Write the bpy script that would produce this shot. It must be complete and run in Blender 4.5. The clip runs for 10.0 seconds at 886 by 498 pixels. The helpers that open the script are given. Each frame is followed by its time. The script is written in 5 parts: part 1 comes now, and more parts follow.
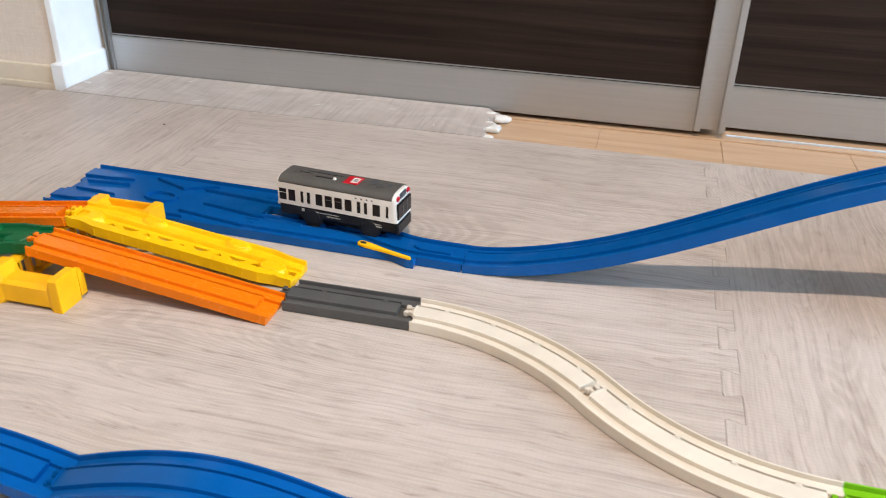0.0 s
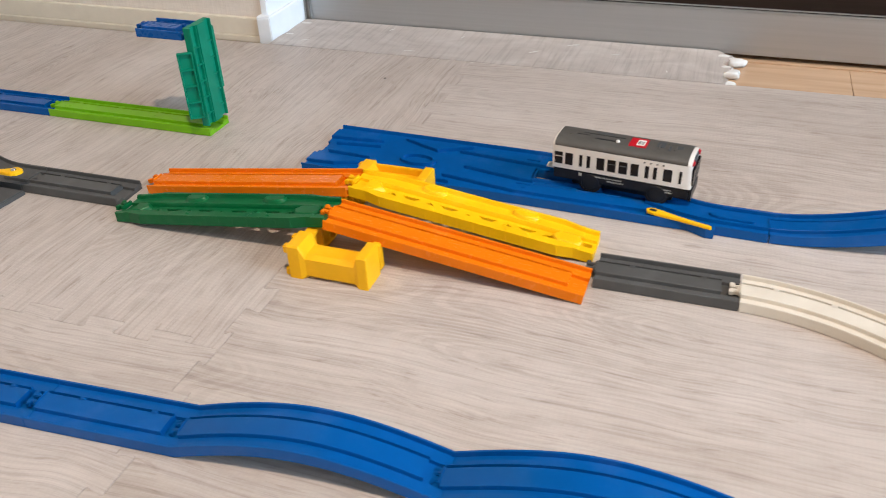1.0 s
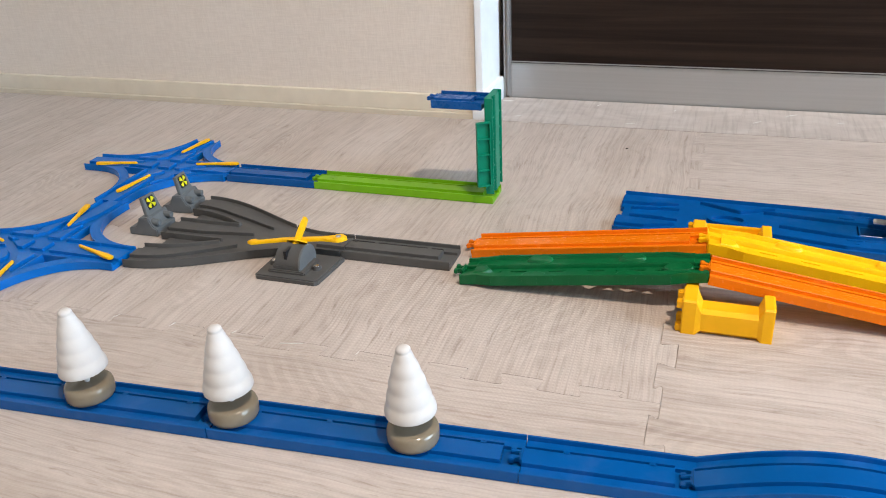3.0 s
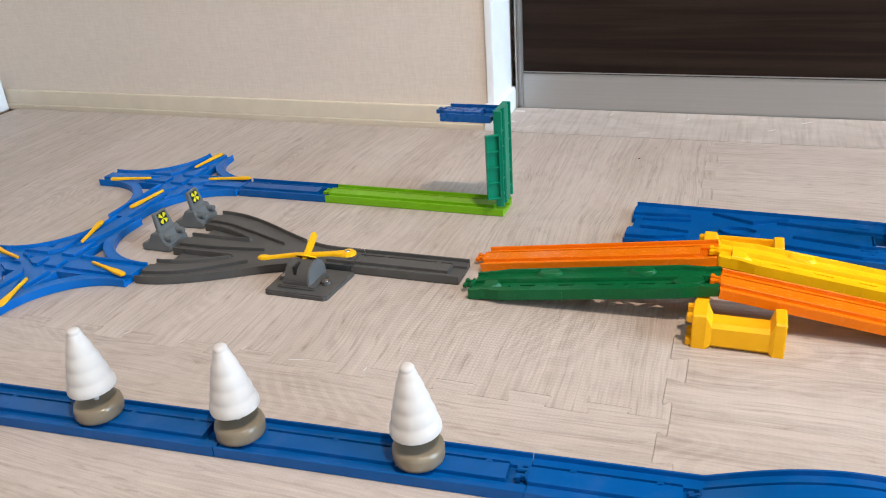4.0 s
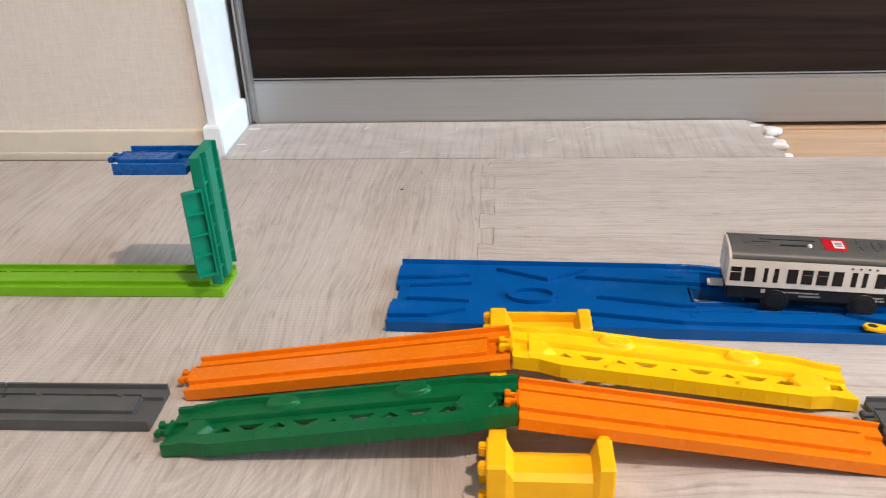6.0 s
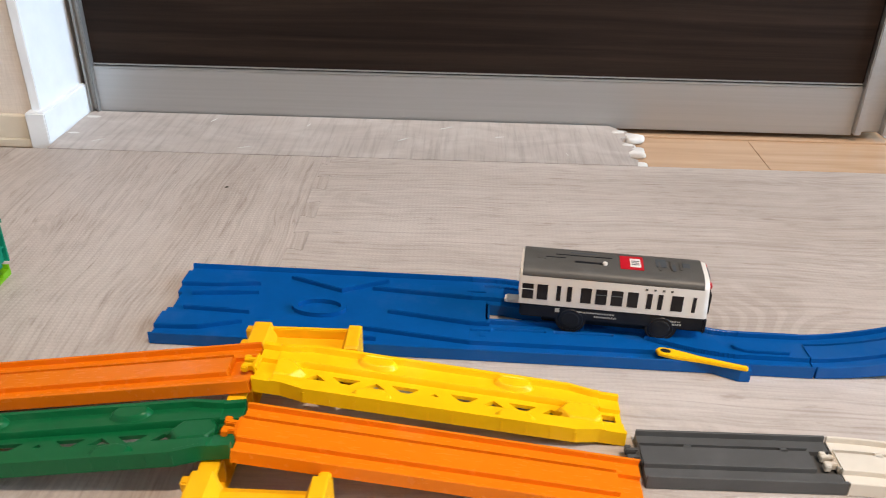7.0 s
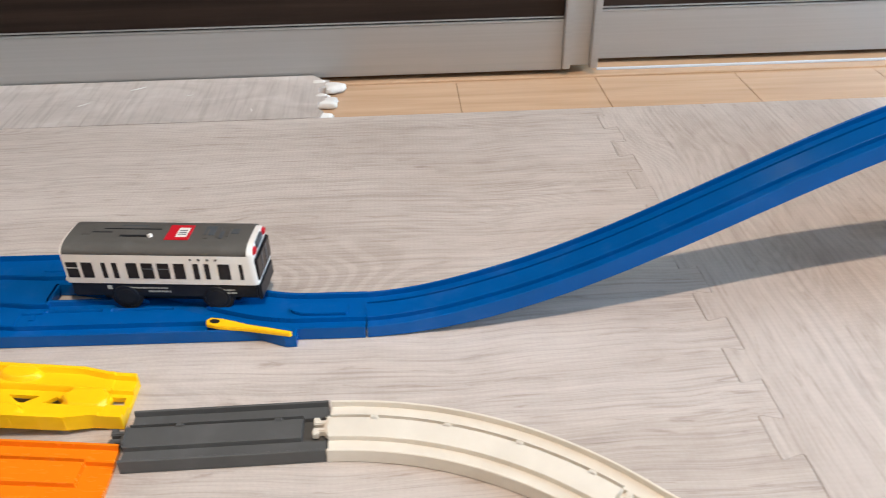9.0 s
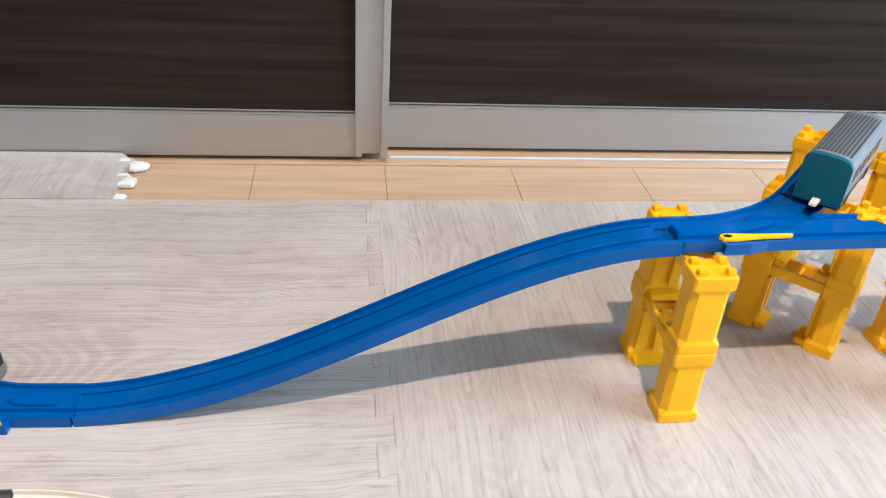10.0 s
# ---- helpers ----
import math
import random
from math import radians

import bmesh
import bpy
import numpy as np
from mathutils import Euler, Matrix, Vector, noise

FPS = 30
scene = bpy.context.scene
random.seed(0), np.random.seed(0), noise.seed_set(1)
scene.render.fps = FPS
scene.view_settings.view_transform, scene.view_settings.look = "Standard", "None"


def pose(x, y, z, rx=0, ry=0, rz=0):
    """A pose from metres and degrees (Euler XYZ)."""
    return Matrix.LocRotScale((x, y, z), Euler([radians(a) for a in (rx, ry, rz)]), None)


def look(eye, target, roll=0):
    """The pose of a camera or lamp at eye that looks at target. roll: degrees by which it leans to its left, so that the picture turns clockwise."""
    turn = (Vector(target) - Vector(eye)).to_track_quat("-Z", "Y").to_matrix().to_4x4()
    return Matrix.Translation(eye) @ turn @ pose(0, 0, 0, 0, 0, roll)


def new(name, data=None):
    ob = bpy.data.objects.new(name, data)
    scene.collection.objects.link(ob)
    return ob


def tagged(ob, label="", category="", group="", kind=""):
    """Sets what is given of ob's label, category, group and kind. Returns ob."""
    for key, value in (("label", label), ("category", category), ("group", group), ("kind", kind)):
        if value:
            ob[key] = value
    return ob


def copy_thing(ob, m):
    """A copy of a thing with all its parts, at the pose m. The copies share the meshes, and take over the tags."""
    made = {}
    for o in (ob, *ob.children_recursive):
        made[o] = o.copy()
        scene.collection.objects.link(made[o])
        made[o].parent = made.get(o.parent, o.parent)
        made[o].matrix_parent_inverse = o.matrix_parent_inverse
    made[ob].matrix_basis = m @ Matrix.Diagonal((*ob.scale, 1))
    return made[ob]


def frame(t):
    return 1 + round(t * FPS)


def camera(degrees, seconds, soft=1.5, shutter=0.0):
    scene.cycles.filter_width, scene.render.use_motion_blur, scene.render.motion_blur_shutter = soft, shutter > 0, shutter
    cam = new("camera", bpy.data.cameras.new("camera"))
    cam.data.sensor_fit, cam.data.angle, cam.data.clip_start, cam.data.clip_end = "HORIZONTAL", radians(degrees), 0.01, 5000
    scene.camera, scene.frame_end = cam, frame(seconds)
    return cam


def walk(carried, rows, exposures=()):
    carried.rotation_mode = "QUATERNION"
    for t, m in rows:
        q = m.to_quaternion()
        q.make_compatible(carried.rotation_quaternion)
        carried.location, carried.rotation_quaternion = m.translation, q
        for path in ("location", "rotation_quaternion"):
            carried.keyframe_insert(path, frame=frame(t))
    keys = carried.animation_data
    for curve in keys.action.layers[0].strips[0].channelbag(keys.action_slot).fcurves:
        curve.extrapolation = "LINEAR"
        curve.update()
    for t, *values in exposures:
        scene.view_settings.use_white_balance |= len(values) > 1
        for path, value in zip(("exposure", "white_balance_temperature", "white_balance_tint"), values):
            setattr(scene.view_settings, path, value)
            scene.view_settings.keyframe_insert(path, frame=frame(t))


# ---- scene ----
cam = camera(57.4, 10.0, soft=1.0, shutter=0.2)
PATH = [
    (0, (-0.006, 0.006, 0.362), (-0.418, 1.718, -0.586), 1.5),
    (0.3, (-0.034, 0.028, 0.361), (-0.530, 1.721, -0.581), -0.5),
    (0.5, (-0.057, 0.029, 0.37), (-0.647, 1.676, -0.598), -0.9),
    (0.8, (-0.130, 0.011, 0.383), (-0.755, 1.591, -0.673), -2.1),
    (1, (-0.191, 0.004, 0.374), (-0.783, 1.568, -0.722), -2.5),
    (1.2, (-0.240, -0.010, 0.369), (-0.764, 1.590, -0.711), -2.0),
    (1.5, (-0.29, -0.022, 0.367), (-0.762, 1.649, -0.626), -1.4),
    (1.8, (-0.350, -0.047, 0.361), (-0.809, 1.663, -0.569), -1.3),
    (2, (-0.392, -0.061, 0.367), (-0.859, 1.65, -0.557), -1.8),
    (2.2, (-0.440, -0.079, 0.360), (-0.911, 1.644, -0.540), -1.4),
    (2.5, (-0.478, -0.102, 0.363), (-0.994, 1.603, -0.547), -2.3),
    (2.7, (-0.489, -0.113, 0.362), (-1.044, 1.58, -0.547), -2.6),
    (3.8, (-0.487, -0.111, 0.369), (-1.155, 1.55, -0.522), -4.1),
    (4, (-0.48, -0.105, 0.368), (-1.134, 1.565, -0.517), -4.2),
    (4.5, (-0.472, -0.085, 0.368), (-1.007, 1.636, -0.499), -4.3),
    (4.8, (-0.510, -0.039, 0.370), (-0.893, 1.725, -0.492), -4.3),
    (5, (-0.516, -0.009, 0.376), (-0.89, 1.733, -0.531), -3.0),
    (5.2, (-0.514, 0.05, 0.36), (-0.845, 1.774, -0.598), -3.6),
    (6.3, (-0.456, 0.152, 0.339), (-0.554, 1.901, -0.626), -1.3),
    (6.5, (-0.426, 0.165, 0.337), (-0.486, 1.91, -0.639), -0.8),
    (6.7, (-0.407, 0.180, 0.334), (-0.419, 1.924, -0.646), 0.3),
    (7, (-0.367, 0.194, 0.325), (-0.415, 1.941, -0.647), 1.1),
    (7.3, (-0.321, 0.204, 0.321), (-0.409, 1.951, -0.649), 1.4),
    (7.5, (-0.283, 0.209, 0.325), (-0.41, 1.94, -0.668), 0.1),
    (8, (-0.22, 0.228, 0.323), (-0.29, 1.929, -0.727), -1.2),
    (8.2, (-0.207, 0.228, 0.315), (-0.215, 1.922, -0.749), -0.7),
    (8.5, (-0.171, 0.231, 0.318), (-0.154, 1.909, -0.769), -1.7),
    (9, (-0.108, 0.219, 0.328), (-0.022, 1.89, -0.767), -0.9),
    (9.2, (-0.072, 0.193, 0.356), (0.063, 1.860, -0.740), 0.2),
    (9.5, (-0.009, 0.167, 0.414), (0.186, 1.828, -0.682), 1.0),
    (9.7, (0.013, 0.164, 0.425), (0.268, 1.837, -0.641), 2.4),
    (10, (0.061, 0.167, 0.438), (0.3, 1.847, -0.62), 4.1),
]
EXPOSURES = [(0, -0.12, 6510, 10), (0.5, -0.18, 6500, 10), (1.2, -0.16, 6500, 10), (2, 0.0, 6500, 10), (5.2, 0.0, 6500, 10), (6.5, -0.05, 6540, 11), (7.5, -0.18, 6660, 11), (8.2, -0.22, 6560, 11), (9, -0.10, 6380, 9), (9.5, -0.15, 6330, 9), (10, 0.03, 6180, 8)]
walk(cam, [(t, look(eye, target, roll)) for t, eye, target, roll in PATH], EXPOSURES)

# ---- world, lamps ----
world = bpy.data.worlds.new("world")
scene.world = world
world.use_nodes = True
wn = world.node_tree
sky = wn.nodes.new("ShaderNodeTexSky")
sky.sky_type, sky.sun_disc = "NISHITA", False
sky.sun_elevation, sky.sun_rotation = radians(48), radians(200)
wn.nodes["Background"].inputs["Strength"].default_value = 0.12
wn.links.new(sky.outputs["Color"], wn.nodes["Background"].inputs["Color"])


def lamp(name, kind, power, color, m, **more):
    data = bpy.data.lights.new(name, kind)
    data.energy, data.color = power, color
    if kind == "AREA":
        data.shape, data.size, data.size_y = "RECTANGLE", more["w"], more["h"]
    if kind == "SPOT":
        data.spot_size, data.spot_blend, data.shadow_soft_size = more["cone"], more["blend"], more["r"]
    ob = new(name, data)
    ob.matrix_world = m
    return ob


# daylight in the balcony window, a warm recessed lamp in the ceiling
lamp("daylight_east", "AREA", 122, (0.58, 0.79, 1.0), look((2.36, 0.10, 1.15), (0.0, 0.35, 0.2)), w=1.7, h=1.9)
lamp("downlight_lamp", "SPOT", 250, (1.0, 0.80, 0.635), look((0.2, -0.27, 2.36), (0.22, 0.0, 0.0)), cone=radians(108), blend=1.0, r=0.035)

# ---- materials ----


def nodes(name, rough=0.5, metal=0.0, spec=0.5):
    m = bpy.data.materials.new(name)
    m.use_nodes = True
    t = m.node_tree
    b = t.nodes["Principled BSDF"]
    b.inputs["Roughness"].default_value, b.inputs["Metallic"].default_value = rough, metal
    b.inputs["Specular IOR Level"].default_value = spec
    return m, t, b


def add(t, kind, **inputs):
    n = t.nodes.new(kind)
    for key, value in inputs.items():
        n.inputs[key.replace("_", " ")].default_value = value
    return n


def coords(t, scale, rot=(0, 0, 0)):
    tc = t.nodes.new("ShaderNodeTexCoord")
    mp = add(t, "ShaderNodeMapping", Scale=scale, Rotation=rot)
    t.links.new(tc.outputs["Object"], mp.inputs["Vector"])
    return mp.outputs["Vector"]


def ramp(t, fac, stops):
    r = t.nodes.new("ShaderNodeValToRGB")
    e = r.color_ramp.elements
    while len(e) < len(stops):
        e.new(0.5)
    for el, (p, c) in zip(e, stops):
        el.position, el.color = p, (*c, 1) if len(c) == 3 else c
    t.links.new(fac, r.inputs["Fac"])
    return r.outputs["Color"]


def mix(t, kind, fac, a, b):
    m = t.nodes.new("ShaderNodeMix")
    m.data_type, m.blend_type = "RGBA", kind
    for sock, v in ((m.inputs["Factor"], fac), (m.inputs["A"], a), (m.inputs["B"], b)):
        if hasattr(v, "is_linked"):
            t.links.new(v, sock)
        else:
            sock.default_value = v if isinstance(v, (int, float)) else (*v, 1)
    return m.outputs["Result"]


def bump(t, b, height, strength, distance):
    n = add(t, "ShaderNodeBump", Strength=strength, Distance=distance)
    t.links.new(height, n.inputs["Height"])
    t.links.new(n.outputs["Normal"], b.inputs["Normal"])


def plastic(name, color, rough=0.27, spec=0.24, wear=0.10):
    """Moulded toy plastic: faint tone drift, scuffs in the gloss, a fine moulded grain."""
    m, t, b = nodes(name, rough, 0.0, spec)
    n = add(t, "ShaderNodeTexNoise", Scale=38.0, Detail=4.0, Roughness=0.6)
    t.links.new(coords(t, (1, 1, 1)), n.inputs["Vector"])
    dark = tuple(c * (1 - wear) for c in color)
    light = tuple(min(1, c * (1 + wear * 0.5) + 0.012) for c in color)
    t.links.new(ramp(t, n.outputs["Fac"], ((0.3, dark), (0.55, color), (0.8, light))), b.inputs["Base Color"])
    s = add(t, "ShaderNodeTexNoise", Scale=160.0, Detail=3.0)
    t.links.new(coords(t, (1, 4, 1)), s.inputs["Vector"])
    r = add(t, "ShaderNodeMapRange", To_Min=rough * 0.9, To_Max=rough * 1.15)
    t.links.new(s.outputs["Fac"], r.inputs["Value"])
    t.links.new(r.outputs["Result"], b.inputs["Roughness"])
    f = add(t, "ShaderNodeTexNoise", Scale=900.0, Detail=1.0)
    bump(t, b, f.outputs["Fac"], 0.03, 0.0003)
    return m


BLUE = plastic("blue_plastic", (0.0010, 0.078, 0.292), 0.19, 0.22, wear=0.08)
SKY_BLUE = plastic("bright_blue_plastic", (0.0015, 0.118, 0.440), 0.22, 0.17, wear=0.06)
DEEP = plastic("deep_blue_plastic", (0.003, 0.078, 0.29))
ORANGE = plastic("orange_plastic", (0.74, 0.170, 0.004), 0.26, wear=0.04)
YELLOW = plastic("yellow_plastic", (0.86, 0.475, 0.004), 0.36)
LEMON = plastic("lemon_print", (0.70, 0.66, 0.015), 0.4)
PIER = plastic("pier_yellow_plastic", (0.86, 0.43, 0.006), 0.42)
GREEN = plastic("green_plastic", (0.002, 0.105, 0.031), 0.30, wear=0.06)
TEAL = plastic("teal_plastic", (0.0, 0.19, 0.108), 0.38)
LIME = plastic("lime_plastic", (0.155, 0.39, 0.008), 0.36, wear=0.06)
GREY = plastic("grey_plastic", (0.078, 0.077, 0.075), 0.45)
SLATE = plastic("slate_plastic", (0.12, 0.13, 0.135), 0.42)
CREAM = plastic("cream_plastic", (0.63, 0.568, 0.48), 0.36, wear=0.08)
WHITE = plastic("white_plastic", (0.70, 0.665, 0.62), 0.38, wear=0.06)
SNOW = plastic("matt_white_plastic", (0.555, 0.54, 0.525), 0.55, wear=0.05)
ROOF = plastic("roof_grey_plastic", (0.084, 0.079, 0.072), 0.38)
BLACK = plastic("black_plastic", (0.012, 0.013, 0.016), 0.35)
GLASS = plastic("dark_window_print", (0.014, 0.012, 0.014), 0.2)
RED = plastic("red_print", (0.47, 0.010, 0.020), 0.35)
RUBBER = plastic("wheel_rubber", (0.014, 0.015, 0.017), 0.5)
STEM = plastic("smoky_plastic", (0.185, 0.155, 0.11), 0.13, 0.6)
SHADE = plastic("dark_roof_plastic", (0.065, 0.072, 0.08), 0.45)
TURQUOISE = plastic("dark_teal_plastic", (0.004, 0.09, 0.13), 0.4)
SILVER_TOY = plastic("silver_toy_plastic", (0.17, 0.19, 0.21), 0.35)
INK = plastic("pale_print", (0.42, 0.42, 0.38), 0.5)
STEEL, _, _ = nodes("screw_steel", 0.25, 1.0)
STEEL.node_tree.nodes["Principled BSDF"].inputs["Base Color"].default_value = (0.6, 0.6, 0.6, 1)


def foam(name, turn):
    """Wood-print foam mat: figured grain with loops and knots, broken fibres, mottling, an embossed weave."""
    m, t, b = nodes(name, 0.52, 0.0, 0.35)
    info = t.nodes.new("ShaderNodeObjectInfo")
    tc = t.nodes.new("ShaderNodeTexCoord")
    off = add(t, "ShaderNodeVectorMath")
    off.operation = "ADD"
    mul = t.nodes.new("ShaderNodeMath")
    mul.operation = "MULTIPLY"
    mul.inputs[1].default_value = 17.0
    t.links.new(info.outputs["Random"], mul.inputs[0])
    t.links.new(tc.outputs["Object"], off.inputs[0])
    t.links.new(mul.outputs[0], off.inputs[1])
    # the grain wanders: a slow drift across its run
    drift = add(t, "ShaderNodeTexNoise", Scale=5.0, Detail=2.0, Roughness=0.5)
    t.links.new(off.outputs[0], drift.inputs["Vector"])
    sway = t.nodes.new("ShaderNodeVectorMath")
    sway.operation = "MULTIPLY_ADD"
    sway.inputs[1].default_value = (0.035, 0.035, 0.0)
    t.links.new(drift.outputs["Color"], sway.inputs[0])
    t.links.new(off.outputs[0], sway.inputs[2])

    def vec(sx, sy, source=sway):
        mp = add(t, "ShaderNodeMapping", Scale=(sy, sx, 1) if turn else (sx, sy, 1))
        t.links.new(source.outputs[0], mp.inputs["Vector"])
        return mp.outputs["Vector"]

    def noise(sx, sy, detail=3.0, rough=0.6, dist=0.0, source=sway):
        n = add(t, "ShaderNodeTexNoise", Scale=1.0, Detail=detail, Roughness=rough, Distortion=dist)
        t.links.new(vec(sx, sy, source), n.inputs["Vector"])
        return n.outputs["Fac"]

    def times(a, b_):
        n = t.nodes.new("ShaderNodeMath")
        n.operation = "MULTIPLY"
        for k, v in ((0, a), (1, b_)):
            if isinstance(v, float):
                n.inputs[k].default_value = v
            else:
                t.links.new(v, n.inputs[k])
        return n.outputs[0]

    field = noise(1.7, 8.0, 1.2, 0.40, 0.2)
    rings = t.nodes.new("ShaderNodeMath")
    rings.operation = "SINE"
    t.links.new(times(field, 540.0), rings.inputs[0])
    broad = noise(2.6, 17.0, 3.0, 0.55, 0.3)
    fibre = noise(6, 300, 5.0, 0.78, 0.15)
    pores = noise(26, 190, 3.0, 0.65, 0.5)
    where = noise(6, 13, 3.0, 0.6)
    spots = noise(38, 85, 4.0, 0.65)
    base = ramp(t, broad, ((0.26, (0.428, 0.368, 0.326)), (0.45, (0.470, 0.411, 0.370)), (0.62, (0.490, 0.432, 0.393)), (0.8, (0.512, 0.457, 0.419))))
    lines = ramp(t, rings.outputs[0], ((0.0, (0.76, 0.735, 0.71)), (0.42, (0.97, 0.965, 0.96)), (1.0, (1.03, 1.03, 1.03))))
    c = mix(t, "MULTIPLY", ramp(t, where, ((0.46, (0, 0, 0)), (0.68, (0.42, 0.42, 0.42)))), base, lines)
    c = mix(t, "MULTIPLY", 0.52, c, ramp(t, fibre, ((0.34, (0.60, 0.565, 0.535)), (0.47, (0.95, 0.945, 0.94)), (0.62, (1.15, 1.15, 1.15)))))
    c = mix(t, "MULTIPLY", 0.60, c, ramp(t, pores, ((0.28, (0.58, 0.53, 0.49)), (0.38, (0.93, 0.92, 0.91)), (0.46, (1, 1, 1)))))
    c = mix(t, "MULTIPLY", 0.36, c, ramp(t, spots, ((0.30, (0.72, 0.69, 0.665)), (0.52, (0.97, 0.968, 0.965)), (0.7, (1.05, 1.05, 1.05)))))
    patches = noise(3.5, 6.0, 3.0, 0.55)
    c = mix(t, "MULTIPLY", 0.55, c, ramp(t, patches, ((0.30, (0.84, 0.82, 0.80)), (0.52, (1.0, 1.0, 1.0)), (0.72, (1.07, 1.075, 1.08)))))
    # sparse oval knots with rings that die away outwards
    cell = add(t, "ShaderNodeTexVoronoi", Scale=1.0, Randomness=1.0)
    warp = t.nodes.new("ShaderNodeVectorMath")
    warp.operation = "MULTIPLY_ADD"
    warp.inputs[1].default_value = (0.5, 0.5, 0.0)
    t.links.new(drift.outputs["Color"], warp.inputs[0])
    t.links.new(vec(2.6, 12.0), warp.inputs[2])
    t.links.new(warp.outputs[0], cell.inputs["Vector"])
    oval = t.nodes.new("ShaderNodeMath")
    oval.operation = "SINE"
    t.links.new(times(cell.outputs["Distance"], 58.0), oval.inputs[0])
    pick = t.nodes.new("ShaderNodeSeparateColor")
    t.links.new(cell.outputs["Color"], pick.inputs["Color"])
    here = ramp(t, pick.outputs["Red"], ((0.66, (0, 0, 0)), (0.70, (0.5, 0.5, 0.5))))
    fade = ramp(t, cell.outputs["Distance"], ((0.04, (0.9, 0.9, 0.9)), (0.22, (0.55, 0.55, 0.55)), (0.48, (0, 0, 0))))
    c = mix(t, "MULTIPLY", mix(t, "MULTIPLY", 1.0, here, fade), c, ramp(t, oval.outputs[0], ((0.0, (0.78, 0.75, 0.725)), (0.45, (0.97, 0.965, 0.96)), (1.0, (1.04, 1.04, 1.04)))))
    # embossed weave, about a millimetre
    waves = []
    for axis in ("X", "Y"):
        w = add(t, "ShaderNodeTexWave", Scale=1.0, Distortion=2.4, Detail=2.0)
        w.wave_type, w.bands_direction = "BANDS", axis
        t.links.new(vec(84, 84, off), w.inputs["Vector"])
        waves.append(w.outputs["Fac"])
    weave = times(waves[0], waves[1])
    c = mix(t, "MULTIPLY", 0.10, c, ramp(t, weave, ((0.0, (0.72, 0.70, 0.68)), (0.6, (1, 1, 1)))))
    t.links.new(c, b.inputs["Base Color"])
    bump(t, b, mix(t, "MIX", 0.35, fibre, weave), 0.40, 0.0006)
    return m


FOAM_X, FOAM_Y = foam("foam_print_long", 0), foam("foam_print_cross", 90)


def worn_foam():
    """The narrow edge strip: the same print run crossways, paler and scuffed."""
    m, t, b = nodes("foam_worn_strip", 0.5, 0.0, 0.4)
    n = add(t, "ShaderNodeTexNoise", Scale=1.0, Detail=5.0, Roughness=0.65, Distortion=0.4)
    t.links.new(coords(t, (150, 9, 1)), n.inputs["Vector"])
    g = add(t, "ShaderNodeTexNoise", Scale=1.0, Detail=4.0, Roughness=0.6, Distortion=0.8)
    t.links.new(coords(t, (14, 26, 1)), g.inputs["Vector"])
    c = ramp(t, g.outputs["Fac"], ((0.28, (0.39, 0.345, 0.315)), (0.5, (0.455, 0.405, 0.372)), (0.74, (0.53, 0.485, 0.455))))
    c = mix(t, "MULTIPLY", 0.55, c, ramp(t, n.outputs["Fac"], ((0.34, (0.66, 0.635, 0.61)), (0.5, (0.97, 0.965, 0.96)), (0.66, (1.08, 1.08, 1.08)))))
    t.links.new(c, b.inputs["Base Color"])
    bump(t, b, n.outputs["Fac"], 0.35, 0.0006)
    return m


WORN = worn_foam()
CRUMB = plastic("dark_crumb", (0.05, 0.038, 0.03), 0.8)
TORN = plastic("torn_foam_white", (0.66, 0.64, 0.61), 0.7)


def boards():
    m, t, b = nodes("tan_laminate", 0.24)
    n = add(t, "ShaderNodeTexNoise", Scale=1.0, Detail=5.0, Roughness=0.6, Distortion=0.4)
    t.links.new(coords(t, (5, 70, 1)), n.inputs["Vector"])
    t.links.new(ramp(t, n.outputs["Fac"], ((0.3, (0.42, 0.262, 0.150)), (0.55, (0.495, 0.318, 0.192)), (0.8, (0.56, 0.378, 0.240)))), b.inputs["Base Color"])
    return m


TAN = boards()


def panel():
    """Dark stained wood-grain door panel."""
    m, t, b = nodes("dark_door_panel", 0.5, 0.0, 0.11)
    n = add(t, "ShaderNodeTexNoise", Scale=1.0, Detail=6.0, Roughness=0.65, Distortion=0.6)
    t.links.new(coords(t, (2.2, 1, 75)), n.inputs["Vector"])
    w = add(t, "ShaderNodeTexNoise", Scale=1.0, Detail=2.0)
    t.links.new(coords(t, (1.5, 1, 6)), w.inputs["Vector"])
    c = ramp(t, n.outputs["Fac"], ((0.3, (0.012, 0.0072, 0.0054)), (0.5, (0.022, 0.0138, 0.0104)), (0.75, (0.037, 0.0235, 0.0175))))
    c = mix(t, "MULTIPLY", 0.6, c, ramp(t, w.outputs["Fac"], ((0.35, (0.6, 0.55, 0.5)), (0.65, (1, 1, 1)))))
    t.links.new(c, b.inputs["Base Color"])
    bump(t, b, n.outputs["Fac"], 0.15, 0.0006)
    return m


PANEL = panel()


def brushed():
    m, t, b = nodes("brushed_aluminium", 0.46, 0.85)
    n = add(t, "ShaderNodeTexNoise", Scale=1.0, Detail=4.0)
    t.links.new(coords(t, (6, 6, 420)), n.inputs["Vector"])
    t.links.new(ramp(t, n.outputs["Fac"], ((0.3, (0.455, 0.452, 0.446)), (0.7, (0.484, 0.481, 0.475)))), b.inputs["Base Color"])
    return m


ALU = brushed()


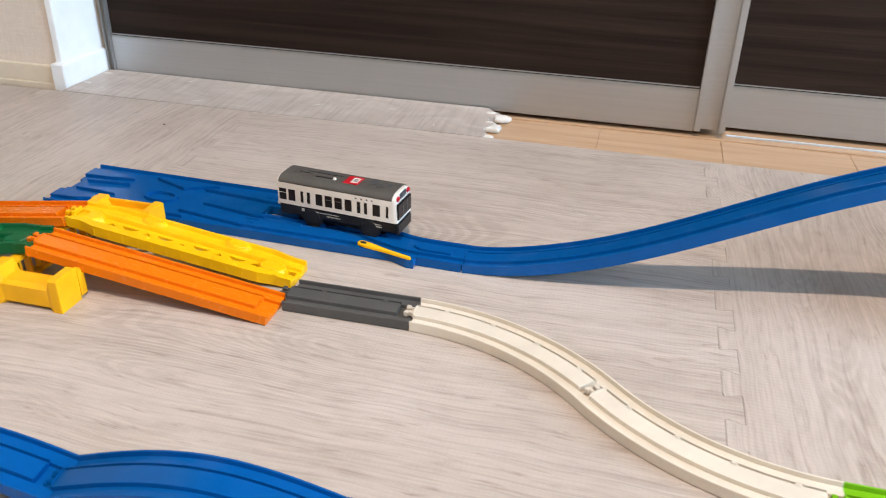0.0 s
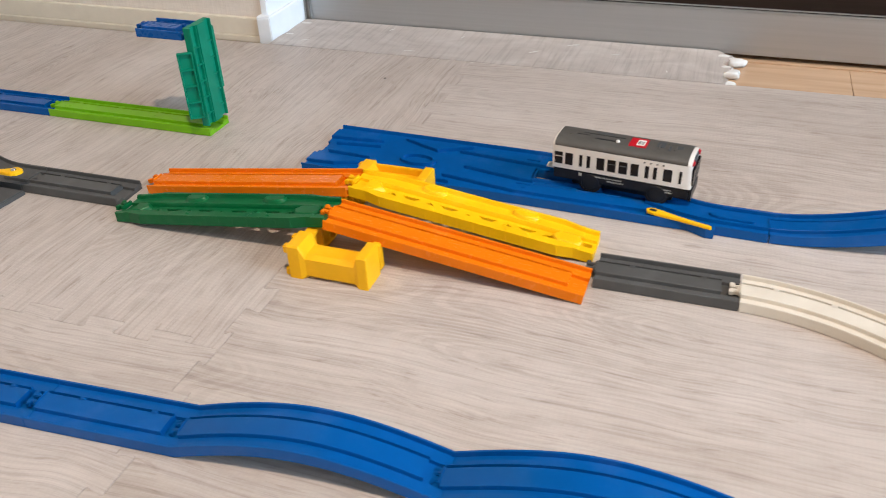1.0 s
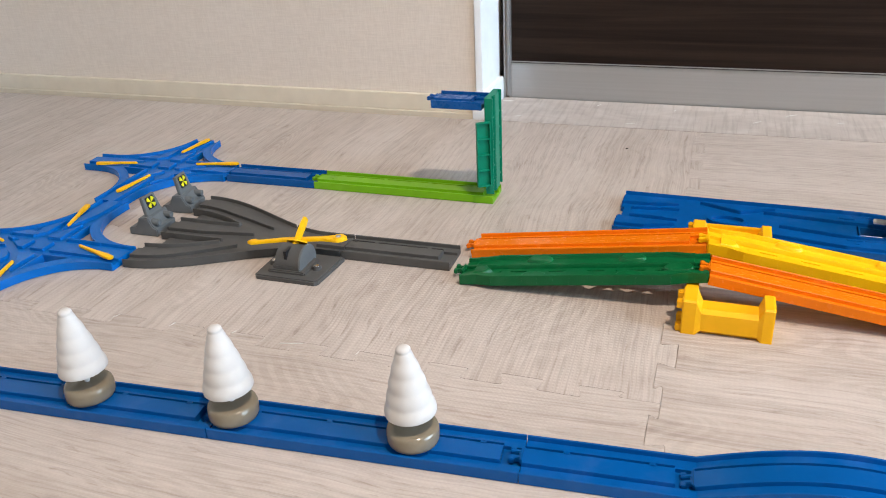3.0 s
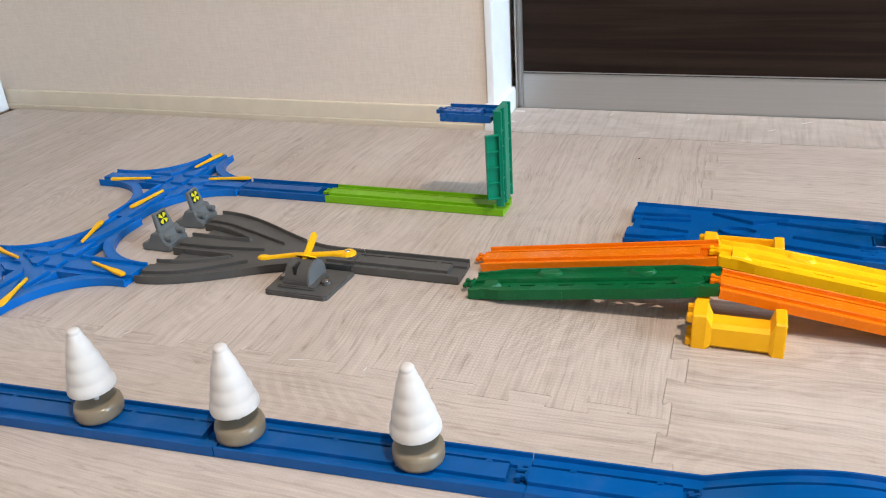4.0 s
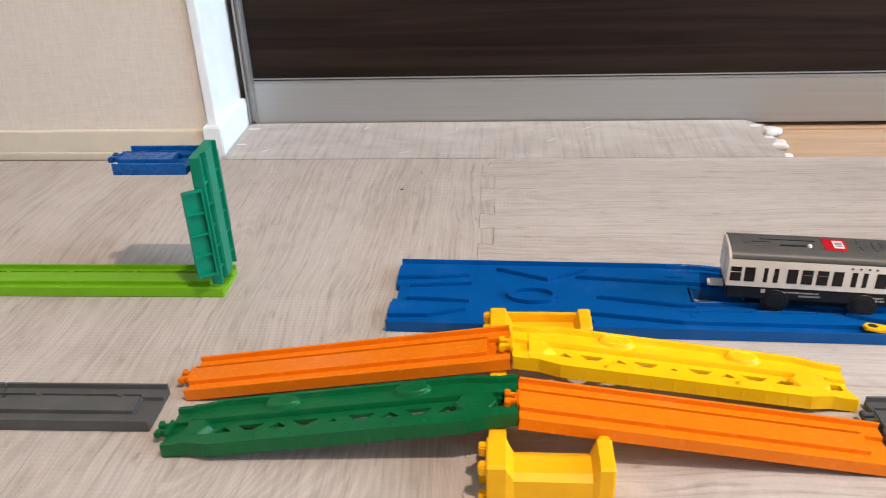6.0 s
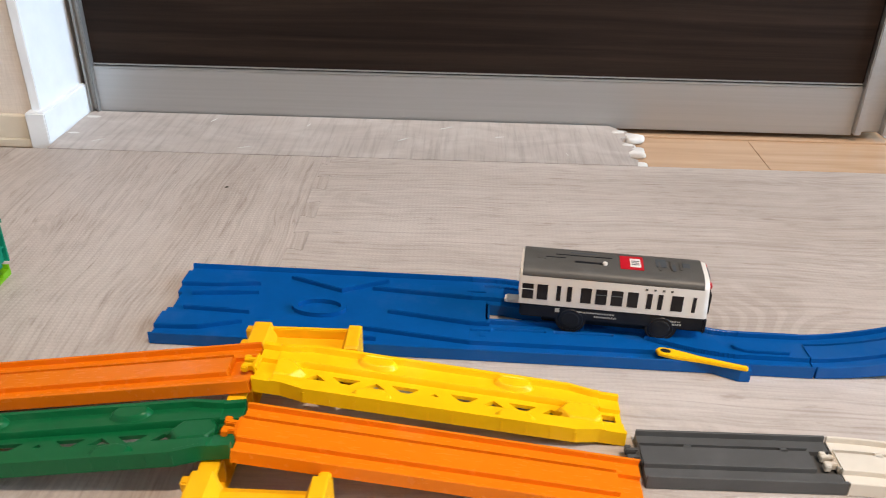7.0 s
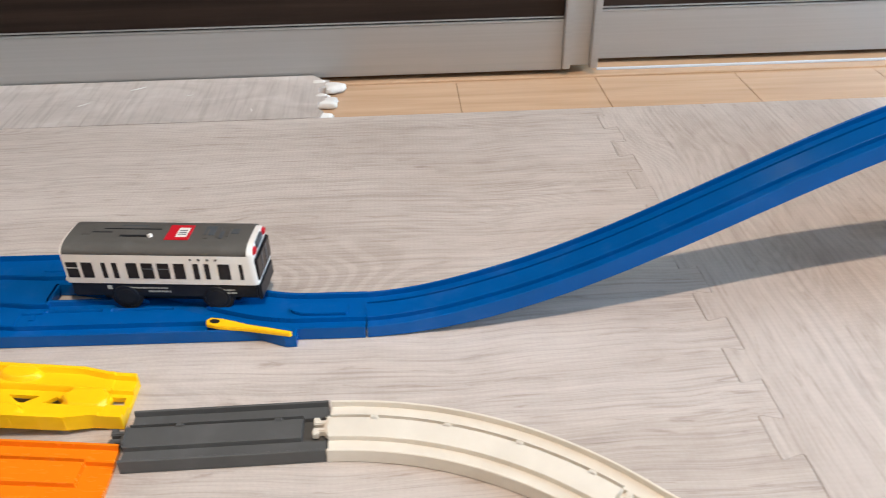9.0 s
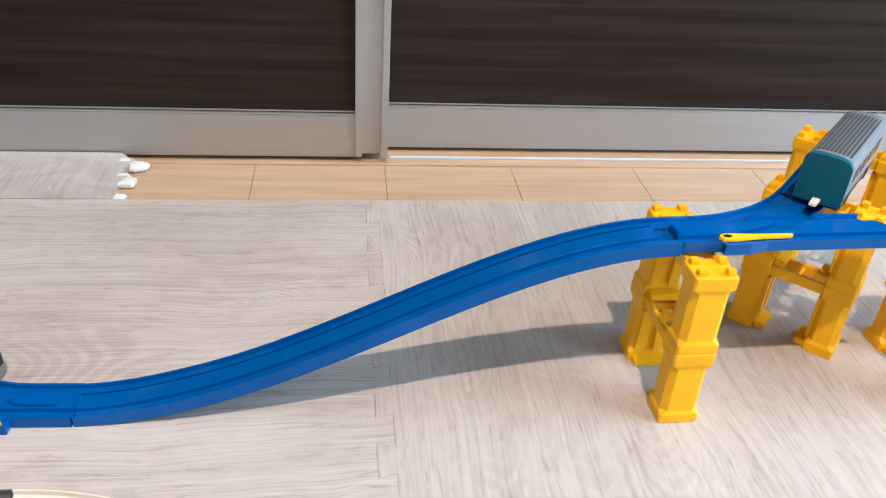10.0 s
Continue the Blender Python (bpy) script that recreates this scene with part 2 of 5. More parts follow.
def wallpaper(name, dark, light):
    """Woven-textile wallpaper: crossed threads in tone and relief."""
    m, t, b = nodes(name, 0.85, 0.0, 0.2)
    a = add(t, "ShaderNodeTexNoise", Scale=1.0, Detail=3.0, Roughness=0.6)
    t.links.new(coords(t, (60, 60, 700)), a.inputs["Vector"])
    d = add(t, "ShaderNodeTexNoise", Scale=1.0, Detail=3.0, Roughness=0.6)
    t.links.new(coords(t, (700, 700, 60)), d.inputs["Vector"])
    k = mix(t, "MIX", 0.5, a.outputs["Fac"], d.outputs["Fac"])
    t.links.new(ramp(t, k, ((0.36, dark), (0.62, light))), b.inputs["Base Color"])
    bump(t, b, k, 0.3, 0.0008)
    return m


CLEAR, _, clear_bsdf = nodes("window_glass", 0.02)
clear_bsdf.inputs["Transmission Weight"].default_value = 1.0
PAPER = wallpaper("beige_woven_wallpaper", (0.645, 0.56, 0.485), (0.725, 0.64, 0.56))
CEIL = wallpaper("ceiling_paper", (0.72, 0.70, 0.66), (0.8, 0.78, 0.75))
BASE = plastic("beige_baseboard", (0.69, 0.61, 0.49), 0.5, wear=0.05)
PAINT = plastic("white_trim_paint", (0.80, 0.82, 0.84), 0.45, wear=0.04)

RAIL_WHITE = plastic("white_floor_rail", (0.50, 0.52, 0.55), 0.4, wear=0.05)

# ---- mesh helpers ----


def part(name, data, material, parent=None, label=""):
    """One mesh object from a bmesh or a mesh, under a thing or a part."""
    if isinstance(data, bmesh.types.BMesh):
        me = bpy.data.meshes.new(name)
        data.to_mesh(me)
        data.free()
    else:
        me = data
    if not me.materials:
        me.materials.append(material)
    ob = new(name, me)
    ob.parent = parent
    return tagged(ob, label)


def thing(name, m, label, category, group="", kind=""):
    ob = new(name)
    ob.empty_display_size = 0.02
    ob.matrix_world = m
    return tagged(ob, label, category, group, kind)


def box(bm, x0, x1, y0, y1, z0, z1, r=0.0, seg=2):
    """A box with rounded edges, added to bm."""
    made = bmesh.ops.create_cube(bm, size=1, matrix=Matrix.Translation(((x0 + x1) / 2, (y0 + y1) / 2, (z0 + z1) / 2)) @ Matrix.Diagonal((x1 - x0, y1 - y0, z1 - z0, 1)))
    if r:
        edges = {e for v in made["verts"] for e in v.link_edges}
        bmesh.ops.bevel(bm, geom=list(edges), offset=r, segments=seg, affect="EDGES", clamp_overlap=True)
    return bm


def boxes(*rows, r=0.0):
    bm = bmesh.new()
    for row in rows:
        box(bm, *row, r=r)
    return bm


def tube(bm, r0, r1, z0, z1, m=Matrix(), n=28, bevel=0.0):
    made = bmesh.ops.create_cone(bm, cap_ends=True, segments=n, radius1=r0, radius2=r1, depth=z1 - z0, matrix=m @ Matrix.Translation((0, 0, (z0 + z1) / 2)))
    if bevel:
        edges = {e for v in made["verts"] for e in v.link_edges if len(e.link_faces) == 2 and e.calc_face_angle(0) > 0.8}
        bmesh.ops.bevel(bm, geom=list(edges), offset=bevel, segments=2, affect="EDGES")
    return bm


def smooth(ob, angle=40):
    me = ob.data
    me.shade_smooth()
    bm = bmesh.new()
    bm.from_mesh(me)
    for e in bm.edges:
        e.smooth = len(e.link_faces) == 2 and e.calc_face_angle(0) < radians(angle)
    bm.to_mesh(me)
    bm.free()
    return ob


def prism(points, z0, z1, r=0.0):
    """A flat plate from an outline, z0 to z1."""
    bm = bmesh.new()
    low = [bm.verts.new((x, y, z0)) for x, y in points]
    face = bm.faces.new(low)
    if face.normal.z > 0 or True:
        face.normal_update()
    if face.normal.z > 0:
        face.normal_flip()
    up = bmesh.ops.extrude_face_region(bm, geom=[face])
    top = [v for v in up["geom"] if isinstance(v, bmesh.types.BMVert)]
    for v in top:
        v.co.z = z1
    bmesh.ops.recalc_face_normals(bm, faces=bm.faces)
    if r:
        edges = [e for e in bm.edges if all(v.co.z > (z0 + z1) / 2 for v in e.verts)]
        bmesh.ops.bevel(bm, geom=edges, offset=r, segments=2, affect="EDGES")
    return bm


def loop_prism(outer, inner, z0, z1):
    """A closed band between two outlines with as many corners each."""
    bm = bmesh.new()
    n = len(outer)
    v = [[bm.verts.new((x, y, z)) for x, y in line] for line in (outer, inner) for z in (z0, z1)]
    for k in range(n):
        q = (k + 1) % n
        for a, c in ((0, 1), (1, 3), (3, 2), (2, 0)):
            bm.faces.new((v[a][k], v[a][q], v[c][q], v[c][k]))
    bmesh.ops.recalc_face_normals(bm, faces=bm.faces)
    return bm


# ---- toy rail: 38 mm wide, thin raised rims, two wheel channels, a raised centre with a slot ----
HW, CHAN, CEN, TOP = 0.019, 0.0054, 0.0086, 0.0090
G0, G1 = 0.0084, 0.0172


def rail_profile(centre=CEN, slot=0.0024):
    near = [(G0 - 0.0003, centre), (G0, centre - 0.0003), (G0 + 0.0002, CHAN), (G1 - 0.0002, CHAN), (G1, TOP - 0.0003), (G1 + 0.0003, TOP), (0.0184, TOP), (0.0188, TOP - 0.0005), (HW, 0.0006), (0.0184, 0.0)]
    far = [(-d, z) for d, z in reversed(near)]
    cut = [(-0.0076, centre), (-0.0075, centre - slot), (-0.0056, centre - slot), (-0.0055, centre)] if slot else [(0.0, centre)]
    return far + cut + near


PROFILE = rail_profile()
SOCKET = rail_profile(CHAN - 0.0024, 0)


def sweep(frames, profile=None, deep=None):
    """The rail's section carried along frames of (place, heading, climb) in radians; deep(x) lowers its foot."""
    profile = profile or PROFILE
    verts, faces = [], []
    n = len(profile)
    for (x, y, z), yaw, climb in frames:
        side = Vector((math.sin(yaw), -math.cos(yaw), 0))
        up = Vector((-math.sin(climb) * math.cos(yaw), -math.sin(climb) * math.sin(yaw), math.cos(climb)))
        for d, h in profile:
            p = Vector((x, y, z)) + side * d + up * (h - (deep(x) if deep and h < 0.001 else 0))
            verts.append(tuple(p))
    for i in range(len(frames) - 1):
        for j in range(n):
            a, b = i * n + j, i * n + (j + 1) % n
            faces.append((a, a + n, b + n, b))
    faces.append(tuple(range(n)))
    faces.append(tuple(reversed(range((len(frames) - 1) * n, len(frames) * n))))
    me = bpy.data.meshes.new("rail")
    me.from_pydata(verts, [], faces)
    bm = bmesh.new()
    bm.from_mesh(me)
    bmesh.ops.recalc_face_normals(bm, faces=bm.faces)
    bmesh.ops.triangulate(bm, faces=[f for f in bm.faces if len(f.verts) > 4])
    bm.to_mesh(me)
    bm.free()
    return me


def straight_frames(length, rise=None, n=2):
    out = []
    for i in range(n):
        x = length * i / (n - 1)
        if rise:
            e = length / 400
            z, climb = rise(x), math.atan((rise(x + e) - rise(x - e)) / (2 * e))
        else:
            z, climb = 0.0, 0.0
        out.append(((x, 0, z), 0.0, climb))
    return out


def tongue(length=0.0085):
    """The joining tongue at the start of a rail: a slotted tab with a wide head, beyond x = 0."""
    z0, z1 = CHAN - 0.0012, CEN - 0.0002
    bm = boxes((-length, 0.0, -0.0042, -0.0012, z0, z1), (-length, 0.0, 0.0012, 0.0042, z0, z1), (-0.0030, -0.0002, -0.0016, 0.0016, z0 + 0.0003, z1 - 0.0003), r=0.0005)
    for s in (-1, 1):
        a, c = sorted((s * 0.0030, s * 0.0062))
        box(bm, -length - 0.0002, -length + 0.0034, a, c, z0 + 0.0002, z1 + 0.0002, 0.0005)
    box(bm, -0.0018, 0.0006, -0.0072, 0.0072, z0, CEN + 0.0009, 0.0010, 4)
    return bm


def studs(ob, places, material):
    """Small bridges in the slot of the raised centre; places are (x, y, z, yaw)."""
    first = None
    for x, y, z, yaw in places:
        if first is None:
            first = part("guide_stud", boxes((-0.0022, 0.0022, -0.0024, 0.0012, CEN - 0.0030, CEN), r=0.0004), material, ob)
            q = first
        else:
            q = part("guide_stud", first.data, material, ob)
        q.matrix_local = pose(x, y, z, 0, 0, yaw)


RAILS = "toy railway track"


def straight(name, m, length, material, label, rise=None, with_tongue=True, deep=None):
    """A straight rail along x with a socket in its far end and a tongue at its start."""
    ob = thing(name, m, label, "toy rail", RAILS)
    frames = straight_frames(length, rise, 61 if rise else 17)
    n = len(frames)
    k = max(1, round((n - 1) * (1 - 0.0130 / length)))
    bed = part("rail_bed", sweep(frames[:k + 1], None, deep), material, ob)
    if rise:
        smooth(bed, 20)
    part("end_socket", sweep(frames[k:], SOCKET, deep), material, ob)
    if with_tongue:
        t = tongue()
        t.transform(Matrix.Translation(frames[0][0]) @ Matrix.Rotation(-frames[0][2], 4, "Y"))
        part("joining_tongue", t, material, ob)
    if not rise:
        c = max(2, round(length / 0.05))
        studs(ob, [(length * (i + 0.5) / c, 0.0066, 0, 0) for i in range(c)], material)
    if length > 0.2 and not rise:
        for x in (0.012, 0.018, length * 0.62):
            mark = bmesh.new()
            tube(mark, 0.0021, 0.0019, CEN - 0.0002, CEN + 0.0003, pose(x, -0.0022, 0), n=18)
            part("mould_mark", mark, material, ob)
    return ob


def curve(name, m, radius, degrees, material, label):
    """A curved rail from the origin, heading x, that turns by degrees (left is positive)."""
    ob = thing(name, m, label, "toy rail", RAILS)
    frames, sign = [], math.copysign(1, degrees)
    n = max(12, int(abs(degrees) / 1.5))
    for i in range(n + 1):
        a = radians(abs(degrees)) * i / n
        frames.append(((radius * math.sin(a), sign * radius * (1 - math.cos(a)), 0), sign * a, 0.0))
    k = n - max(1, round(0.0130 / (radius * radians(abs(degrees)) / n)))
    smooth(part("rail_bed", sweep(frames[:k + 1]), material, ob), 25)
    smooth(part("end_socket", sweep(frames[k:], SOCKET), material, ob), 25)
    part("joining_tongue", tongue(), material, ob)
    places = []
    for i in range(4):
        a = radians(abs(degrees)) * (i + 0.6) / 4.3
        rr = radius - 0.0066 * sign
        places.append((rr * math.sin(a), sign * (radius - rr * math.cos(a)), 0, math.degrees(sign * a)))
    studs(ob, places, material)
    return ob


# ---- plates with several tracks: points, crossings, forks ----


def track_distance(X, Y, line):
    """Distance of every grid point from a centre line of points."""
    d = np.full(X.shape, 1e3)
    for (x0, y0), (x1, y1) in zip(line[:-1], line[1:]):
        ux, uy = x1 - x0, y1 - y0
        s = np.clip(((X - x0) * ux + (Y - y0) * uy) / max(ux * ux + uy * uy, 1e-12), 0, 1)
        d = np.minimum(d, np.hypot(X - x0 - s * ux, Y - y0 - s * uy))
    return d


def step01(v, a, b):
    return np.clip((v - a) / (b - a), 0, 1)


def plate(lines, bounds, cut, extra=None, ribs=(), holes=None, step=0.0011, flat=(0.0, 0.0)):
    """A moulded plate that carries the tracks along lines. cut(X, Y) and extra(X, Y) are signed distances (negative inside): where the piece ends, and deck beside the tracks. Between the two values of flat the deck lies at channel height."""
    x0, x1, y0, y1 = bounds
    nx, ny = int((x1 - x0) / step) + 1, int((y1 - y0) / step) + 1
    X, Y = np.meshgrid(np.linspace(x0, x1, nx), np.linspace(y0, y1, ny), indexing="ij")

    def shape(X, Y):
        ds = [track_distance(X, Y, line) for line in lines]
        a = np.minimum.reduce(ds)
        s = a - HW
        if extra:
            s = np.minimum(s, extra(X, Y))
        s = np.maximum(s, cut(X, Y))
        if holes:
            s = np.maximum(s, -holes(X, Y))
        return s, a, ds

    s, a, ds = shape(X, Y)
    e = step * 0.2
    gx = (shape(X + e, Y)[0] - s) / e
    gy = (shape(X, Y + e)[0] - s) / e
    near = np.abs(s) < step * 0.75
    g2 = np.maximum(gx * gx + gy * gy, 0.25)
    X = np.where(near, X - gx * s / g2, X)
    Y = np.where(near, Y - gy * s / g2, Y)
    s2, a, ds = shape(X, Y)
    def outer(X, Y):
        v = np.minimum.reduce([track_distance(X, Y, line) for line in lines]) - HW
        return np.minimum(v, extra(X, Y)) if extra else v

    # carry the grid onto the step lines, so that the steps stand upright
    fields = [lambda X, Y: outer(X, Y) + 0.0017]
    for line in lines:
        fields += [lambda X, Y, k=k, line=line: track_distance(X, Y, line) - k for k in (G0, G1)]
    for f in fields:
        v = f(X, Y)
        close = (np.abs(v) < step * 0.6) & ~near
        fx, fy = (f(X + e, Y) - v) / e, (f(X, Y + e) - v) / e
        away = v - np.where(v > 0, 0.00007, -0.00007)
        X = np.where(close, X - fx * away, X)
        Y = np.where(close, Y - fy * away, Y)
    Z = np.full(X.shape, CEN)
    for line in lines:
        d = track_distance(X, Y, line)
        Z = np.where((d > G0) & (d < G1), CHAN, Z)
    Z = np.where((X > flat[0]) & (X < flat[1]), CHAN, Z)
    Z = np.where(outer(X, Y) > -0.0017, TOP, Z)
    for p, q, w, h in ribs:
        d = track_distance(X, Y, [p, q])
        up = 1 - step01(d, w, w + 0.0007)
        Z = np.maximum(Z, CHAN + h * up) if h > 0 else np.where(up > 0, np.minimum(Z, CEN + h * up), Z)
    inside = s < step * 0.05
    cell = (s[:-1, :-1] + s[1:, :-1] + s[:-1, 1:] + s[1:, 1:]) < 0
    idx = np.arange(nx * ny).reshape(nx, ny)
    quads = np.stack([idx[:-1, :-1], idx[1:, :-1], idx[1:, 1:], idx[:-1, 1:]], -1)[cell]
    off = nx * ny
    zl = np.zeros_like(Z) + 0.0004
    co = np.concatenate([np.stack([X, Y, Z], -1).reshape(-1, 3), np.stack([X, Y, zl], -1).reshape(-1, 3)])
    edges = np.concatenate([quads[:, [0, 1]], quads[:, [1, 2]], quads[:, [2, 3]], quads[:, [3, 0]]])
    key = np.sort(edges, 1)
    _, first, count = np.unique(key[:, 0] * off + key[:, 1], return_index=True, return_counts=True)
    rim = edges[first[count == 1]]
    skirt = np.stack([rim[:, 1], rim[:, 0], rim[:, 0] + off, rim[:, 1] + off], -1)
    faces = np.concatenate([quads, quads[:, ::-1] + off, skirt])
    used = np.unique(faces)
    remap = np.zeros(2 * off, dtype=np.int64)
    remap[used] = np.arange(len(used))
    me = bpy.data.meshes.new("plate")
    me.from_pydata(co[used], [], remap[faces])
    return me


def rect(x0, x1, y0, y1):
    return lambda X, Y: np.maximum(np.maximum(x0 - X, X - x1), np.maximum(y0 - Y, Y - y1))


def ease(t):
    t = min(1, max(0, t))
    return t * t * (3 - 2 * t)


def point_lever(length, parent, m, label="yellow switch lever", eyed=True, wide=1.0):
    """A flat yellow point lever with a round pivot end."""
    bm = prism([(-0.004, -0.0036), (0.004, -0.0042), (0.012, -0.0036), (0.022, -0.0024), (length - 0.001, -0.0016), (length, 0.0), (length - 0.001, 0.0016), (0.022, 0.0022), (0.012, 0.0034), (0.004, 0.0042), (-0.004, 0.0036), (-0.0062, 0.0)], 0, 0.0024, 0.0005)
    bm.transform(Matrix.Diagonal((1, wide, 1, 1)))
    ob = part("point_lever", bm, YELLOW, parent, label)
    ob.matrix_local = m
    if not eyed:
        return ob
    # no hole is cut: a black disc paints the shade inside it
    eye = bmesh.new()
    tube(eye, 0.0026, 0.0026, 0.0022, 0.00255, Matrix.Diagonal((1.3, 0.8, 1, 1)), n=20)
    part("pivot_shade", eye, BLACK, ob, "black oval disc painting the shade in the pivot hole")
    return ob


# ---- room ----
Z0 = -0.009


def wall(name, rows, material, label):
    ob = part(name, boxes(*rows), material)
    return tagged(ob, label, "wall", "", "structure")


tagged(part("floor", boxes((-1.80, 2.5, -2.3, 1.25, -0.12, Z0 - 0.003)), TAN), "tan laminate wood floor under the foam mats", "floor", "", "structure")
wall("wall_north", [(-1.85, -0.815, 0.992, 1.25, -0.12, 2.4)], PAPER, "beige woven wallpaper wall beside the closet")
wall("wall_back", [(-0.815, 2.5, 1.17, 1.25, -0.12, 2.4)], PAPER, "plain wall behind the sliding closet doors")
wall("wall_lintel", [(-0.815, 2.5, 1.03, 1.17, 2.06, 2.4)], PAPER, "wall above the sliding closet doors")
wall("wall_west", [(-1.85, -1.75, -2.3, 0.992, -0.12, 2.4)], PAPER, "beige wallpaper side wall")
wall("wall_south", [(-1.85, 2.5, -2.3, -2.2, -0.12, 2.4)], PAPER, "plain beige wall across the room")
wall("wall_east", [(2.4, 2.5, -2.2, -0.75, -0.12, 2.4), (2.4, 2.5, 0.95, 1.17, -0.12, 2.4), (2.4, 2.5, -0.75, 0.95, 2.1, 2.4), (2.4, 2.5, -0.75, 0.95, -0.12, 0.2)], PAPER, "beige wall with a balcony window opening")
tagged(part("ceiling", boxes((-1.85, 2.5, -2.3, 1.25, 2.4, 2.5)), CEIL), "white papered ceiling", "ceiling", "", "structure")
tagged(part("baseboard", boxes((-1.74, -0.822, 0.984, 0.992, 0.003, 0.028), (-1.742, -0.820, 0.981, 0.992, -0.006, 0.003), r=0.0008), BASE), "beige moulded baseboard along the wall", "baseboard", "", "structure")
tagged(part("baseboard", boxes((-1.75, -1.735, -2.2, 0.98, -0.006, 0.06), r=0.001), PAINT), "white baseboard on the side wall", "baseboard", "", "structure")
jamb = thing("trim", Matrix(), "white painted door casing at the wall corner", "door casing", "", "structure")
part("casing_board", boxes((-0.822, -0.812, 0.988, 1.086, -0.008, 2.06), r=0.0008), PAINT, jamb)
part("plinth_block", boxes((-0.826, -0.805, 0.979, 1.083, -0.008, 0.033), r=0.0012), PAINT, jamb)

# laminate boards, each with its own joints
BOARDS = (-0.205, -0.047, 0.109, 0.267, 0.426, 0.587, 0.75, 0.91, 1.07)
for a, b in zip(BOARDS[:-1], BOARDS[1:]):
    ob = part("floor_board", boxes((a + 0.00025, b - 0.00025, 0.93, 1.0700, Z0 - 0.003, Z0), r=0.0003), TAN)
    tagged(ob, "tan laminate floor board by the closet doors", "floor board", "", "structure")
for row, material, label in (
    ((-0.81, 1.6, 1.0705, 1.0750, Z0 - 0.003, Z0 + 0.0016), TAN, "tan floor rail of the sliding doors"),
    ((-0.81, 1.6, 1.0755, 1.17, Z0 - 0.003, Z0 - 0.001), TAN, "tan floor under the sliding doors"),
    ((0.1165, 1.6, 1.0930, 1.0975, Z0 - 0.001, Z0 + 0.0010), RAIL_WHITE, "white floor rail of the second sliding door"),
):
    tagged(part("door_track", boxes(row, r=0.0004), material), label, "door track", "", "structure")


def sliding_door(name, x0, x1, y, left, right, label, low=-0.004):
    """Dark panel between aluminium rails and stiles; front face at y."""
    ob = thing(name, Matrix(), label, "sliding door", "sliding closet doors", "structure")
    part("door_panel", boxes((x0 + 0.006, x1 - 0.006, y + 0.004, y + 0.016, 0.052, 1.98)), PANEL, ob)
    part("bottom_rail", boxes((x0 + left, x1 - right, y, y + 0.022, low, 0.0512), (x0 + left, x1 - right, y - 0.0010, y + 0.004, 0.0512, 0.0532), (x0 + left, x1 - right, y + 0.001, y + 0.004, 0.0546, 0.0560), r=0.0006), ALU, ob, "brushed aluminium bottom rail")
    part("top_rail", boxes((x0 + left, x1 - right, y, y + 0.022, 1.975, 2.03), r=0.0006), ALU, ob, "brushed aluminium top rail")
    for a, w in ((x0, left), (x1 - right, right)):
        part("stile", boxes((a, a + w, y + 0.001, y + 0.024, 0.0, 2.03), (a, a + w * 0.22, y - 0.006, y + 0.01, -0.002, 2.03), (a + w * 0.78, a + w, y - 0.006, y + 0.01, -0.002, 2.03), r=0.0012), ALU, ob, "brushed aluminium grip stile")
    return ob


sliding_door("door_1", -0.804, 0.113, 1.0840, 0.010, 0.040, "dark wood-grain closet door with aluminium rails")
sliding_door("door_2", 0.085, 1.60, 1.1140, 0.02, 0.037, "second dark wood-grain closet door set further back", -0.0040)


def window(name, m, w, h, label):
    ob = thing(name, m, label, "window", "", "structure")
    for a in (-w / 2, 0.0, w / 2):
        part("frame_post", boxes((a - 0.025, a + 0.025, -0.03, 0.03, 0, h), r=0.003), PAINT, ob)
    for z in (0.0, h - 0.05):
        part("frame_rail", boxes((-w / 2 + 0.025, w / 2 - 0.025, -0.028, 0.028, z, z + 0.05), r=0.003), PAINT, ob)
    for a in (-w / 2 + 0.025, 0.025):
        pane = part("pane", boxes((a, a + w / 2 - 0.05, -0.003, 0.003, 0.05, h - 0.05)), CLEAR, ob, "clear window glass")
        pane.visible_shadow = False
    return ob


window("window_1", pose(2.45, 0.10, 0.2, 0, 0, 90), 1.7, 1.9, "white balcony window with two lights")
dl = thing("ceiling_light", pose(0.2, -0.27, 2.4), "round recessed white ceiling downlight", "ceiling light")
ringm = bmesh.new()
tube(ringm, 0.06, 0.05, -0.008, 0.0, n=40)
bmesh.ops.delete(ringm, geom=[f for f in ringm.faces if len(f.verts) > 8], context="FACES_ONLY")
part("trim_ring", ringm, PAINT, dl)

# ---- foam mats with jigsaw edges ----
XS = (-1.70, -1.105, -0.505, 0.090, 0.685, 1.28)
YS = (-0.82, -0.225, 0.368, 0.966)
TOOTH = 0.0295


